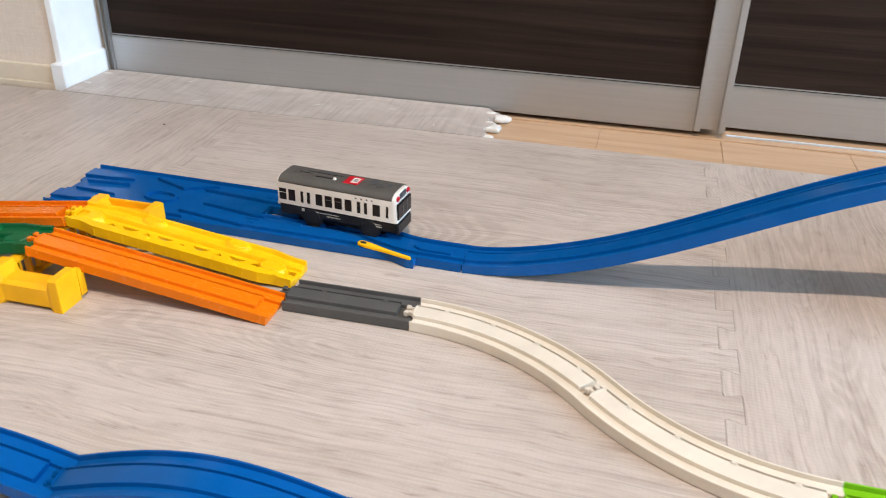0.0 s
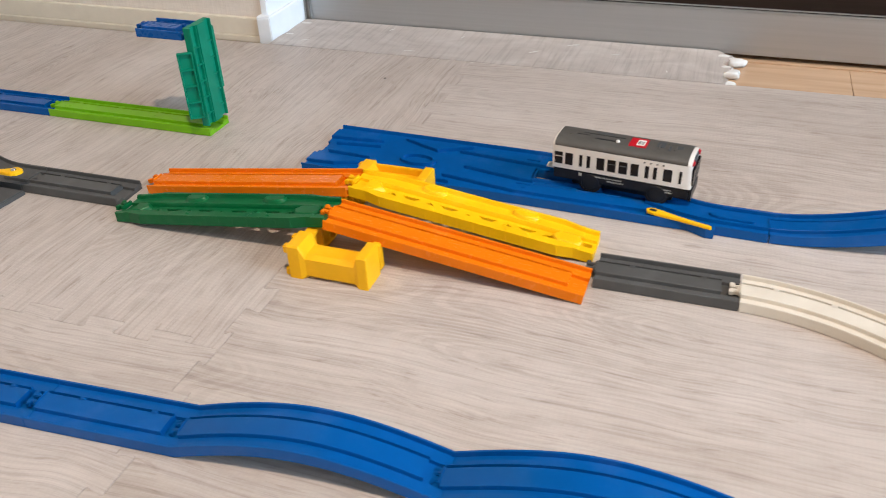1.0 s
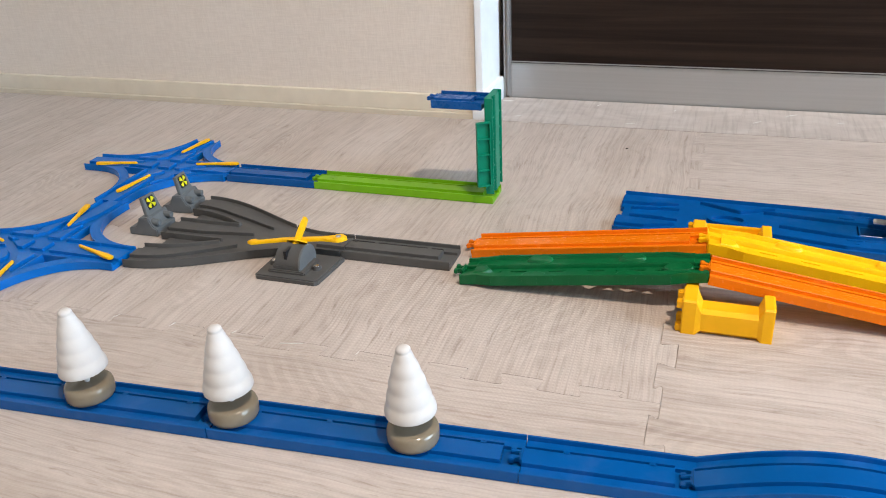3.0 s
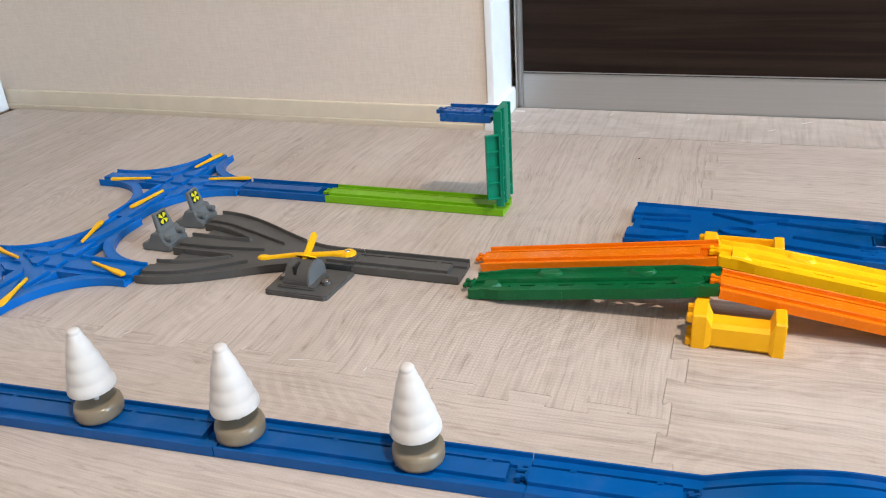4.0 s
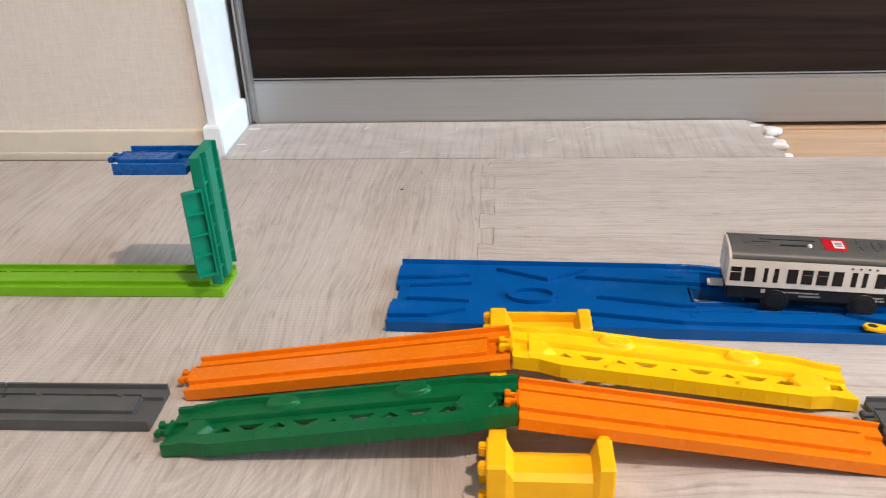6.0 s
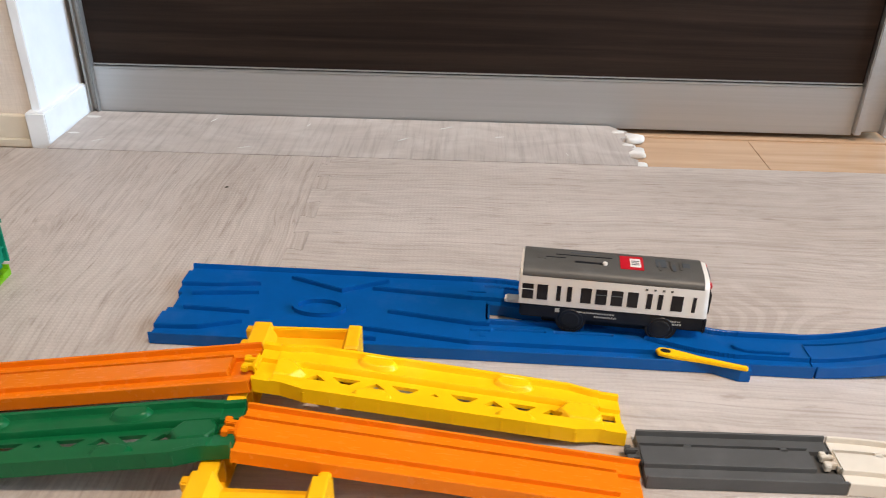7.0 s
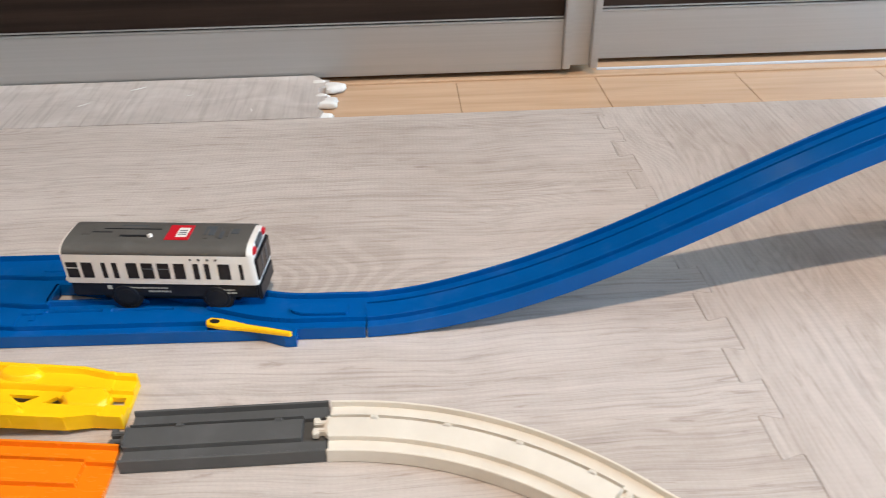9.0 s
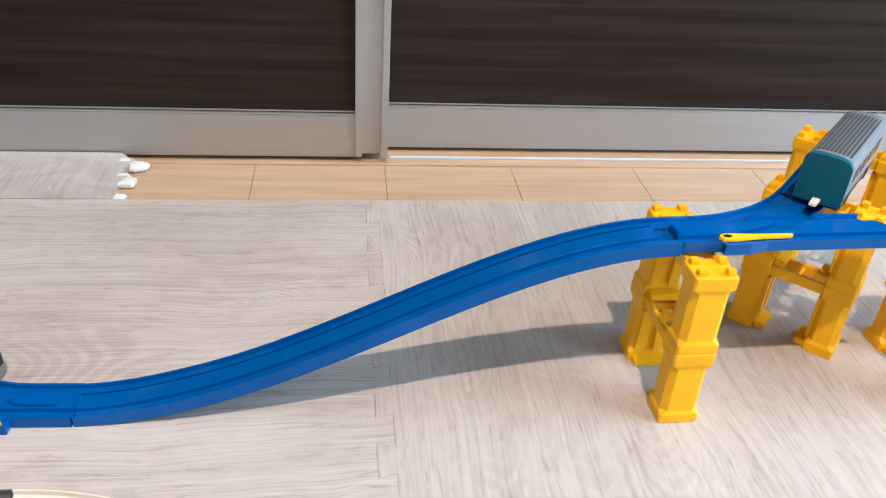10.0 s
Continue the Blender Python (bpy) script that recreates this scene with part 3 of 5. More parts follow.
def toothed(a, b, wavy, flip, shift=0.0):
    """Points (along, aside) of a mat edge from a to b, with dovetailed jigsaw teeth where it meets a neighbour."""
    if not wavy:
        return [(a, 0.0)]
    lo, hi = min(a, b), max(a, b)
    n = int((hi - lo) / TOOTH)
    first = (hi - lo - (n - 1) * TOOTH) / 2 + shift
    out, side, u, q = [(lo, 0.0)], flip, 0.0016, 0.0018
    for i in range(n):
        c = lo + first + i * TOOTH
        old = out[-1][1]
        level = 0.0 if i == n - 1 else 0.0068 * side
        d = 1 if level > old else -1
        out += [(c + u - q, old), (c + u - q * 0.25, old + q * 0.2 * d), (c + u, old + q * d), (c - u, level - q * d), (c - u + q * 0.25, level - q * 0.2 * d), (c - u + q, level)]
        side = -side
    out.append((hi, 0.0))
    if b < a:
        out.reverse()
    return out[:-1]


def foam_mat(x0, x1, ys, south, east, north, west, cross, lift=0.0):
    """One mat between x0 and x1; ys are the corners of its neighbours along y; the flags say which sides are toothed."""
    g, pts = 0.00013, []
    for s, d in toothed(x0, x1, south, 1, -0.008):
        pts.append((s, ys[0] + d + g))
    for a, b in zip(ys[:-1], ys[1:]):
        for s, d in toothed(a, b, east, -1):
            pts.append((x1 + d - g, s))
    for s, d in toothed(x1, x0, north, 1, -0.008):
        pts.append((s, ys[-1] + d - g))
    for b, a in reversed(list(zip(ys[:-1], ys[1:]))):
        for s, d in toothed(a, b, west, -1):
            pts.append((x0 + d + g, s))
    ob = part("foam_mat", prism(pts, Z0, lift, 0.0002), FOAM_Y if cross else FOAM_X)
    return tagged(ob, "greige wood-print foam floor mat with jigsaw edges", "floor mat", "jigsaw floor mats")


mats = {}
for i in range(len(XS) - 1):
    rows = (YS[:2], YS[1:]) if i == 2 else (YS[:2], YS[1:3], YS[2:])
    for j, ys in enumerate(rows):
        last = j == len(rows) - 1
        cross = i in (0, 1, 3) if last else i == 3
        mats[i, j] = foam_mat(XS[i], XS[i + 1], ys, j > 0, i < len(XS) - 2, not last, i > 0, cross, -0.00012 * ((i + j) % 2))
# worn edge strip in front of the closet, torn white at its toothed end
strip = thing("mat_edge_strip", Matrix(), "worn grey foam edge strip with a torn white end", "mat strip")
pts = [(-0.803, 0.9668), (-0.190, 0.9668), (-0.187, 0.982), (-0.194, 0.988), (-0.194, 1.005), (-0.186, 1.010), (-0.185, 1.024), (-0.196, 1.032), (-0.196, 1.044), (-0.184, 1.050), (-0.186, 1.066), (-0.193, 1.067), (-0.198, 1.074), (-0.204, 1.081), (-0.799, 1.082), (-0.804, 1.077), (-0.805, 1.050), (-0.803, 1.022), (-0.805, 0.994)]
part("strip_body", prism(pts, Z0, 0.0003, 0.0002), WORN, strip)
for x0, x1, y0, y1, z in ((-0.198, -0.179, 0.969, 0.984, -0.0010), (-0.196, -0.1745, 1.004, 1.0205, 0.0004), (-0.200, -0.182, 1.018, 1.030, 0.0008), (-0.192, -0.1690, 1.043, 1.062, 0.0010), (-0.206, -0.186, 1.056, 1.068, 0.0012), (-0.806, -0.780, 1.058, 1.068, 0.0009), (-0.804, -0.786, 1.008, 1.016, 0.0008)):
    lump = bmesh.new()
    bmesh.ops.create_icosphere(lump, subdivisions=3, radius=1.0)
    mid, half = Vector(((x0 + x1) / 2, (y0 + y1) / 2, (Z0 + z) / 2)), Vector(((x1 - x0) / 2, (y1 - y0) / 2, (z - Z0) / 2))
    for v in lump.verts:
        k = 1 + 0.12 * math.sin(v.co.x * 4 + x0 * 900) + 0.12 * math.sin(v.co.y * 5 + y0 * 700) + 0.07 * math.sin(v.co.x * 11 - v.co.y * 9)
        v.co = mid + Vector((math.copysign(abs(v.co[i]) ** 0.7, v.co[i]) * half[i] * (k if i < 2 else 1) for i in range(3)))
    smooth(part("torn_edge", lump, TORN, strip, "torn white foam core"), 60)
for x, y, w, a in ((-0.60, 0.985, 0.016, 20), (-0.435, 1.02, 0.015, 40), (-0.33, 1.035, 0.010, 10), (-0.76, 0.993, 0.014, 35), (-0.26, 0.99, 0.008, 100), (-0.545, 1.055, 0.010, 70), (-0.655, 1.062, 0.012, 65), (-0.39, 1.058, 0.018, 30)):
    bm = prism([(-w / 2, -0.0006), (0, -0.0009), (w / 2, 0.0), (0.002, 0.0007), (-w / 3, 0.0005)], 0.0003, 0.0007)
    fl = part("torn_flake", bm, TORN, strip)
    fl.matrix_local = pose(x, y, 0, 0, 0, a)
# frayed white fibres where the jigsaw seam has been pulled
for x, y, w, a in ((-0.974, 0.372, 0.010, 60), (-0.916, 0.372, 0.009, 70), (-0.856, 0.375, 0.007, 60), (-0.800, 0.371, 0.026, 12), (-0.741, 0.372, 0.008, 80)):
    bm = prism([(-w * 0.4, -0.0003), (0, -0.0006), (w * 0.4, 0.0004), (0.001, 0.0003), (-w / 3, 0.0003)], 0.0000, 0.0004)
    part("frayed_edge", bm, TORN, mats[1, 2], "frayed white foam edge").matrix_local = pose(x, y, 0, 0, 0, a)

crumb = bmesh.new()
bmesh.ops.create_icosphere(crumb, subdivisions=2, radius=1.0)
for v in crumb.verts:
    k = 1 + 0.18 * math.sin(v.co.x * 5 + 1) + 0.15 * math.sin(v.co.y * 6 + v.co.z * 3)
    v.co = Vector((v.co.x * 0.0018 * k, v.co.y * 0.0010 * k, max(v.co.z, -0.8) * 0.0006 * k + 0.0004))
crumb_ob = part("crumb", crumb, CRUMB)
crumb_ob.matrix_world = pose(-0.592, 0.885, -0.0001, 0, 0, 25)
tagged(crumb_ob, "small dark crumb of dirt lying on the foam mat", "crumb")

# ---- near line: blue straights with three trees, then two humps ----
NEAR = pose(-0.476, 0.2895, 0.0, 0, 0, 3.95)
for a, b in ((-0.650, -0.433), (-0.433, -0.3265), (-0.3255, -0.1085), (-0.1080, -0.0005)):
    straight("straight_rail", NEAR @ pose(a, 0, 0), b - a, BLUE, "glossy blue plastic toy rail lying on the foam mat")


def hump(length, high):
    return lambda x: high * math.sin(math.pi * min(1, max(0, x / length))) if 0 <= x <= length else high * math.pi / length * (-(0 - x) if x < 0 else -(x - length))


for a in (0.0, 0.1695):
    straight("hump_rail", NEAR @ pose(a, 0, 0), 0.169, BLUE, "blue plastic hump rail arched over the mat", hump(0.169, 0.0170))
straight("straight_rail", NEAR @ pose(0.339, 0, 0), 0.214, BLUE, "glossy blue plastic toy rail lying on the foam mat")


def lathe(rows, n=40):
    """A body turned round z from rows of (radius, height)."""
    bm, loops = bmesh.new(), []
    for r, z in rows:
        if r < 1e-6:
            loops.append([bm.verts.new((0, 0, z))] * n)
        else:
            loops.append([bm.verts.new((r * math.cos(2 * math.pi * i / n), r * math.sin(2 * math.pi * i / n), z)) for i in range(n)])
    for lo, hi in zip(loops[:-1], loops[1:]):
        for i in range(n):
            ring = []
            for v in (lo[i], lo[(i + 1) % n], hi[(i + 1) % n], hi[i]):
                if v not in ring:
                    ring.append(v)
            bm.faces.new(ring)
    bmesh.ops.recalc_face_normals(bm, faces=bm.faces)
    return bm


def tree(m, lean):
    """A stylised snowy tree: five bulging tiers on a round smoky foot."""
    ob = thing("toy_tree", m, "white plastic toy tree on a round smoky-brown foot", "toy tree", "trees on the blue rail")
    foot = lathe([(0.0, 0.0), (0.0166, 0.0), (0.0176, 0.0008), (0.0179, 0.0030), (0.0177, 0.0080), (0.0170, 0.0104), (0.0154, 0.0117), (0.0128, 0.0121), (0.0, 0.0119)])
    smooth(part("foot", foot, STEM, ob, "glossy smoky-brown round foot"), 50)
    rod = bmesh.new()
    tube(rod, 0.0020, 0.0020, 0.0112, 0.0236, n=12)
    part("stem", rod, SNOW, ob)
    S, ring, high = 0.660, [(0.0, 0.0), (0.0158, 0.0), (0.0172, 0.0006)], 0.0690
    for k in range(61):
        z = high * k / 60
        u = z / high
        r = 0.0176 * (1 - u) ** 0.86 + 0.0046 * u
        ph = (u ** 0.95 * 4.5) % 1.0
        r += 0.00060 * (math.sin(math.pi * min(1, ph * 1.15)) - 0.5) * (1 - 0.4 * u)
        ring.append((r, z + 0.0012))
    ring += [(0.0050, 0.0712), (0.0047, 0.0732), (0.0038, 0.0748), (0.0022, 0.0758), (0.0, 0.0762)]
    bm = lathe([(r, 0.0225 + S * z) for r, z in ring])
    crown = smooth(part("crown", bm, SNOW, ob, "matt white tiered crown"), 60)
    crown.matrix_local = pose(0, 0, 0.014) @ pose(0, 0, 0, 0, lean, 0) @ pose(0, 0, -0.014)
    return ob


tree(pose(-0.6575, 0.2775, TOP), -2.5)
tree(pose(-0.7890, 0.2685, TOP), -2.5)
tree(pose(-0.9065, 0.2610, TOP), -2.5)

# ---- white S-bend, grey straight, lime rail ----
m0 = pose(-0.155, 0.5375, 0, 0, 0, -1.0)
curve("curved_rail", m0, 0.216, -45, CREAM, "cream-white plastic curved toy rail on the mat")
R45 = 0.216 * math.sin(radians(45)), -0.216 * (1 - math.cos(radians(45)))
m1 = m0 @ pose(R45[0], R45[1], 0, 0, 0, -45)
curve("curved_rail", m1, 0.216, 45, CREAM, "cream-white plastic curved toy rail on the mat")
m2 = m1 @ pose(R45[0], -R45[1], 0, 0, 0, 45)
straight("straight_rail", m2, 0.214, LIME, "lime green plastic toy rail joining the cream curve")
straight("straight_rail", pose(-0.2635, 0.5372, 0, 0, 0, 0.3), 0.1075, GREY, "dark grey half-length plastic toy rail")

# ---- the twin ramp over a pier that lies on its side ----
PEAK = 0.0295


def climb_up(x):
    return PEAK * x / 0.214


def climb_down(x):
    return PEAK * (1 - x / 0.214)


straight("ramp_rail", pose(-0.6985, 0.5690, 0.0), 0.214, ORANGE, "glossy orange plastic ramp rail rising to the pier", climb_up)
straight("ramp_rail", pose(-0.4810, 0.5140, 0.0, 0, 0, -0.3), 0.214, ORANGE, "glossy orange plastic ramp rail descending from the pier", climb_down)


def truss_ramp(m, material, rise, label):
    """A wider ramp rail: scalloped running bands, a lattice deck with triangular openings, ribbed deep sides."""
    ob = thing("truss_ramp_rail", m, label, "toy rail", RAILS)
    L = 0.214

    def half_width(X):
        t = step01(np.minimum(X - 0.016, L - 0.016 - X), 0, 0.014)
        return 0.0178 + 0.0030 * t

    def cut(X, Y):
        return np.maximum(np.abs(Y) - half_width(X), np.maximum(-X, X - L))

    def holes(X, Y):
        out = np.full(X.shape, 1.0)
        for i in range(9):
            c = 0.0335 + i * 0.01738
            down = i % 2
            big = 0.0074 if down else (0.0026 if i == 4 else 0.0057)
            u, v = X - c, (Y + 0.0008) * (-1 if down else 1)
            tri = np.maximum(-v - big * 0.42, 0.62 * np.abs(u) + 0.78 * v - big * 0.40)
            out = np.minimum(out, tri)
        slot = np.maximum(np.abs(X - 0.2065) - 0.0040, np.abs(Y) - 0.0030)
        return np.minimum(out, slot)

    def extra(X, Y):
        return np.abs(Y) - half_width(X)

    me = plate([[(0, 0), (L, 0)]], (-0.001, L + 0.001, -0.024, 0.024), cut, extra, holes=holes, step=0.0005)
    # sunk lattice, smooth bands with low round pads, outer rims, shaped on the vertices
    n = len(me.vertices)
    co = np.empty(n * 3)
    me.vertices.foreach_get("co", co)
    co = co.reshape(-1, 3)
    X, Y, Z = co.T.copy()
    upper = Z > 0.003
    a, hw = np.abs(Y), half_width(X)
    h = 0.0030 + 0.0040 * step01(a, 0.0066, 0.0071)
    h = h + 0.0034 * step01(a, hw - 0.0030, hw - 0.0025)
    for c in (0.068, 0.150):
        q = np.hypot((X - c) / 0.0165, (a - 0.0150) / 0.0088)
        soft = 1 - step01(q, 0.52, 1.0)
        soft = soft * soft * (3 - 2 * soft)
        h = np.maximum(h, np.where(a < hw - 0.002, 0.0030 + 0.0070 * soft * np.where(Y > 0, 1.0, 0.90), 0))
    for c in (0.012, L - 0.024):
        q = np.maximum(a / 0.0085, (np.abs(X - c) + 0.75 * a) / 0.0165)
        soft = 1 - step01(q, 0.70, 1.0)
        h = np.maximum(h, 0.0030 + 0.0044 * soft * soft * (3 - 2 * soft))
    h = np.where((X < 0.010) | (X > L - 0.012), np.where(a > 0.0148, 0.0098, np.where(a < 0.0060, 0.0040, 0.0066)), h)
    Z = np.where(upper, h, Z)
    Z = Z + np.array([rise(v) for v in X])
    me.vertices.foreach_set("co", np.stack([X, Y, Z], -1).ravel())
    me.update()
    smooth(part("rail_bed", me, material, ob), 24)
    for s in (-1, 1):
        rib = None
        for i in range(12):
            x = 0.030 + i * 0.014
            if rib is None:
                rib = part("side_rib", boxes((-0.0009, 0.0009, s * 0.0204 - 0.0006, s * 0.0204 + 0.0006, 0.0006, 0.0080), r=0.0002), material, ob)
                rib.matrix_local = pose(x, 0, rise(x))
            else:
                part("side_rib", rib.data, material, ob).matrix_local = pose(x, 0, rise(x))
    t = tongue()
    t.transform(Matrix.Translation((0, 0, rise(0))))
    part("joining_tongue", t, material, ob)
    return ob


truss_ramp(pose(-0.6950, 0.5150, 0.0, 0, 0, 0.2), GREEN, climb_up, "dark green plastic lattice ramp rail leaning on the pier")
truss_ramp(pose(-0.4835, 0.5690, 0.0, 0, 0, -0.2), YELLOW, climb_down, "bright yellow plastic lattice ramp rail leaning on the pier")


def pier_block(m, label, group, span=0.128, high=0.069, hollow=1.0):
    """A stacking toy pier: two chamfered posts with studs, joined by a cross bar. The posts stand span apart along y."""
    ob = thing("toy_pier", m, label, "toy pier", group)
    for s in (-1, 1):
        y = s * span / 2
        side_depth = hollow
        post, rings = bmesh.new(), []
        for z, hx, hy, c, back in ((0.0, 0.0156, 0.0122, 0.0012, 1), (0.0012, 0.0160, 0.0125, 0.0014, 1), (0.0080, 0.0160, 0.0125, 0.0014, 1), (0.0115, 0.0148, 0.0114, 0.0046, side_depth), (high - 0.0150, 0.0148, 0.0114, 0.0046, side_depth), (high - 0.0105, 0.0162, 0.0127, 0.0014, 1), (high - 0.0010, 0.0162, 0.0127, 0.0014, 1), (high, 0.0156, 0.0121, 0.0012, 1)):
            rings.append([post.verts.new((sx * (hx - (c if k else 0)) * (back if sx > 0 else 1), y + sy * (hy - (0 if k else c)), z)) for sx, sy, k in ((1, -1, 0), (1, 1, 0), (1, 1, 1), (-1, 1, 1), (-1, 1, 0), (-1, -1, 0), (-1, -1, 1), (1, -1, 1))])
        for lo, hi in zip(rings[:-1], rings[1:]):
            for k in range(8):
                post.faces.new((lo[k], lo[(k + 1) % 8], hi[(k + 1) % 8], hi[k]))
        post.faces.new(rings[0])
        post.faces.new(rings[-1])
        bmesh.ops.recalc_face_normals(post, faces=post.faces)
        part("post", post, PIER, ob)
        if hollow < 1.0 and s > 0:
            part("post_wall", boxes((0.0, 0.0136, y + 0.0080, y + 0.0112, 0.0085, high - 0.0110), r=0.0006), PIER, ob)
        studs = bmesh.new()
        for dx, dy in ((-0.0105, -0.0075), (0.0105, -0.0075), (-0.0105, 0.0075), (0.0105, 0.0075)):
            box(studs, dx - 0.0035, dx + 0.0035, y + dy - 0.003, y + dy + 0.003, high - 0.001, high + 0.0045, 0.0008)
        part("stud_ring", studs, PIER, ob)
    bar = bmesh.new()
    for x in (-0.0125, 0.0090):
        box(bar, x, x + 0.0035, -span / 2 + 0.0120, span / 2 - 0.0120, high - 0.011, high - 0.001, 0.0006)
    k = int((span - 0.03) / 0.011)
    for i in range(k):
        y = -span / 2 + 0.018 + i * (span - 0.036) / max(1, k - 1)
        box(bar, -0.0090, 0.0090, y - 0.0012, y + 0.0012, high - 0.010, high - 0.004)
    part("cross_bar", bar, PIER, ob)
    for s in (-1, 1):
        a, b = sorted((s * (span / 2 - 0.0120), s * (span / 2 - 0.0215)))
        part("foot_lug", boxes((-0.0125, 0.0125, a, b, 0.0, 0.0065), r=0.001), PIER, ob)
        a, b = sorted((s * (span / 2 - 0.0112), s * (span / 2 - 0.0142)))
        for x in (-0.0078, 0.0078) if hollow == 1.0 else ():
            part("inner_rib", boxes((x - 0.0042, x + 0.0042, a, b, 0.0112, high - 0.0145), r=0.0006), PIER, ob)
    return ob


# lying on its side under the ramps, studs towards -x
pier_block(pose(-0.4295, 0.5430, 0.0140, 0, -90, 0), "yellow plastic toy pier lying on its side under the ramps", "pier under the ramps", 0.132, 0.069, 0.5)

# ---- big blue points plate ----
T = pose(-0.5765, 0.6335, 0.0, 0, 0, -1.7)
pts_plate = thing("points_rail", T, "wide blue plastic double points plate with guide ribs", "toy rail", RAILS)
main_line = [(-0.002, HW), (0.442, HW)]
branch = [(-0.002, 0.0745)] + [(0.225 + 0.175 * i / 20, 0.0745 - (0.0745 - HW) * ease(i / 20)) for i in range(21)] + [(0.44, HW)]
islands = []
for yc, k in ((HW, -1), (0.0745, 1)):
    islands.append([(0.0, yc - 0.0084), (0.030, yc - 0.0070), (0.058, yc - 0.0028 * k), (0.030, yc + 0.0070), (0.0, yc + 0.0084)])
    islands.append([(0.142, yc - 0.0020 * k), (0.216, yc - 0.0084), (0.216, yc + 0.0084)])
    islands.append([(0.079, 0.0465 + k * 0.0360), (0.153, 0.0465 + k * 0.0375), (0.120, 0.0465 + k * 0.0205)])
    islands.append([(0.012, 0.0465 + k * 0.0110), (0.060, 0.0465 + k * 0.0130), (0.012, 0.0465 + k * 0.0075)])
islands.append([(0.157, 0.0430), (0.2160, 0.0335), (0.2290, 0.0335), (0.2290, 0.0575), (0.2160, 0.0575)])
guide = []
guide.append(((0.2180, 0.0380), (0.2180, 0.0545), 0.0012, -0.0030))
for x0, x1 in ((0.232, 0.266), (0.274, 0.312)):
    guide.append(((x0, HW + 0.0066), (x1, HW + 0.0066), 0.0008, -0.0024))
for i0, i1 in ((1, 5), (6, 10)):
    guide += [((x, y + 0.0066), (x1, y1 + 0.0066), 0.0008, -0.0024) for (x, y), (x1, y1) in zip(branch[i0:i1], branch[i0 + 1:i1 + 1])]


def left_edge(X, Y):
    """The piece ends at u = 0 with a step between the two tracks."""
    notch = np.maximum(np.abs(Y - 0.047) - 0.010, X - 0.0035)
    slots = np.minimum.reduce([np.maximum(np.abs(Y - yc) - 0.0062, X - 0.007) for yc in (HW, 0.0745)])
    return np.maximum(np.maximum(-X, X - 0.4395), -np.minimum(notch, slots))


def deck(X, Y):
    lug = np.maximum(np.maximum(0.372 - X, X - 0.397), np.maximum(-0.0072 + 0.45 * np.maximum(0, 0.390 - X) - Y, Y - 0.02))
    return np.minimum(rect(-0.01, 0.2275, 0.0, 0.0935)(X, Y), lug)


smooth(part("points_bed", plate([main_line, branch], (-0.002, 0.444, -0.016, 0.097), left_edge, deck, guide, step=0.00045, flat=(-0.01, 0.215)), BLUE, pts_plate), 30)
for poly in islands:
    part("guide_island", prism(poly, CHAN - 0.0006, TOP, 0.0005), BLUE, pts_plate)
ring = [(0.108 + 0.0195 * math.cos(2 * math.pi * k / 40), 0.0440 + 0.0104 * math.sin(2 * math.pi * k / 40)) for k in range(40)]
inner = [(0.108 + (x - 0.108) * 0.80, 0.0440 + (y - 0.0440) * 0.76) for x, y in ring]
smooth(part("guide_ring", loop_prism(ring, inner, CHAN - 0.0006, TOP), BLUE, pts_plate), 40)
point_lever(0.052, pts_plate, pose(0.3445, 0.0066, TOP + 0.0003, 0, 0, -15))
nose_rib = [(0.3900, HW), (0.3925, HW - 0.0030), (0.3975, HW - 0.0052), (0.4040, HW - 0.0060), (0.4265, HW - 0.0060), (0.4280, HW - 0.0040), (0.4280, HW + 0.0040), (0.4265, HW + 0.0060), (0.4040, HW + 0.0060), (0.3975, HW + 0.0052), (0.3925, HW + 0.0030)]
part("guide_tongue", prism(nose_rib, CHAN - 0.0006, CEN + 0.0022, 0.0004), BLUE, pts_plate)
for row in ((0.216, 0.230, 0.0225, 0.0260, CHAN, CEN + 0.0010), (0.212, 0.226, 0.0715, 0.0750, CHAN, CEN + 0.0010), (0.2225, 0.2265, 0.0160, 0.0225, CHAN, CEN + 0.0006)):
    part("guide_stud", boxes(row, r=0.0004), BLUE, pts_plate)

# ---- long blue ramp up to the raised points ----
RISE = 0.1376


def ramp_depth(x):
    """How much deeper than a flat rail the long ramp is."""
    return 0.0026 * ease(x / 0.09)


def long_ramp(x):
    return (RISE - 0.0026) * ease(max(0.0, x / 0.437) ** 1.06) + ramp_depth(x)


straight("long_ramp_rail", pose(-0.1365, 0.6395, 0.0, 0, 0, 2.1), 0.437, BLUE, "long blue plastic ramp rail curving up to the piers", long_ramp, True, ramp_depth)

U = pose(0.3005, 0.6555, RISE, 0, 0, 2.1)
upper = thing("raised_points_rail", U, "blue plastic points rail raised on yellow piers", "toy rail", RAILS)
up_main = [(-0.002, 0.0), (0.235, 0.0)]
up_branch = [(-0.002, 0.0), (0.012, 0.0)] + [(0.012 + 0.165 * math.sin(radians(a)), 0.165 * (1 - math.cos(radians(a)))) for a in range(2, 47, 2)]


def up_cut(X, Y):
    e = up_branch[-1]
    return np.maximum(np.maximum(-X, X - 0.2135), (X - e[0] + 0.006) * math.cos(radians(44)) + (Y - e[1]) * math.sin(radians(44)) - 0.001)


def up_lug(X, Y):
    return np.maximum(np.maximum(0.030 - X, X - 0.066), np.maximum(-0.0235 - Y + 0.3 * np.maximum(0, X - 0.05), Y))


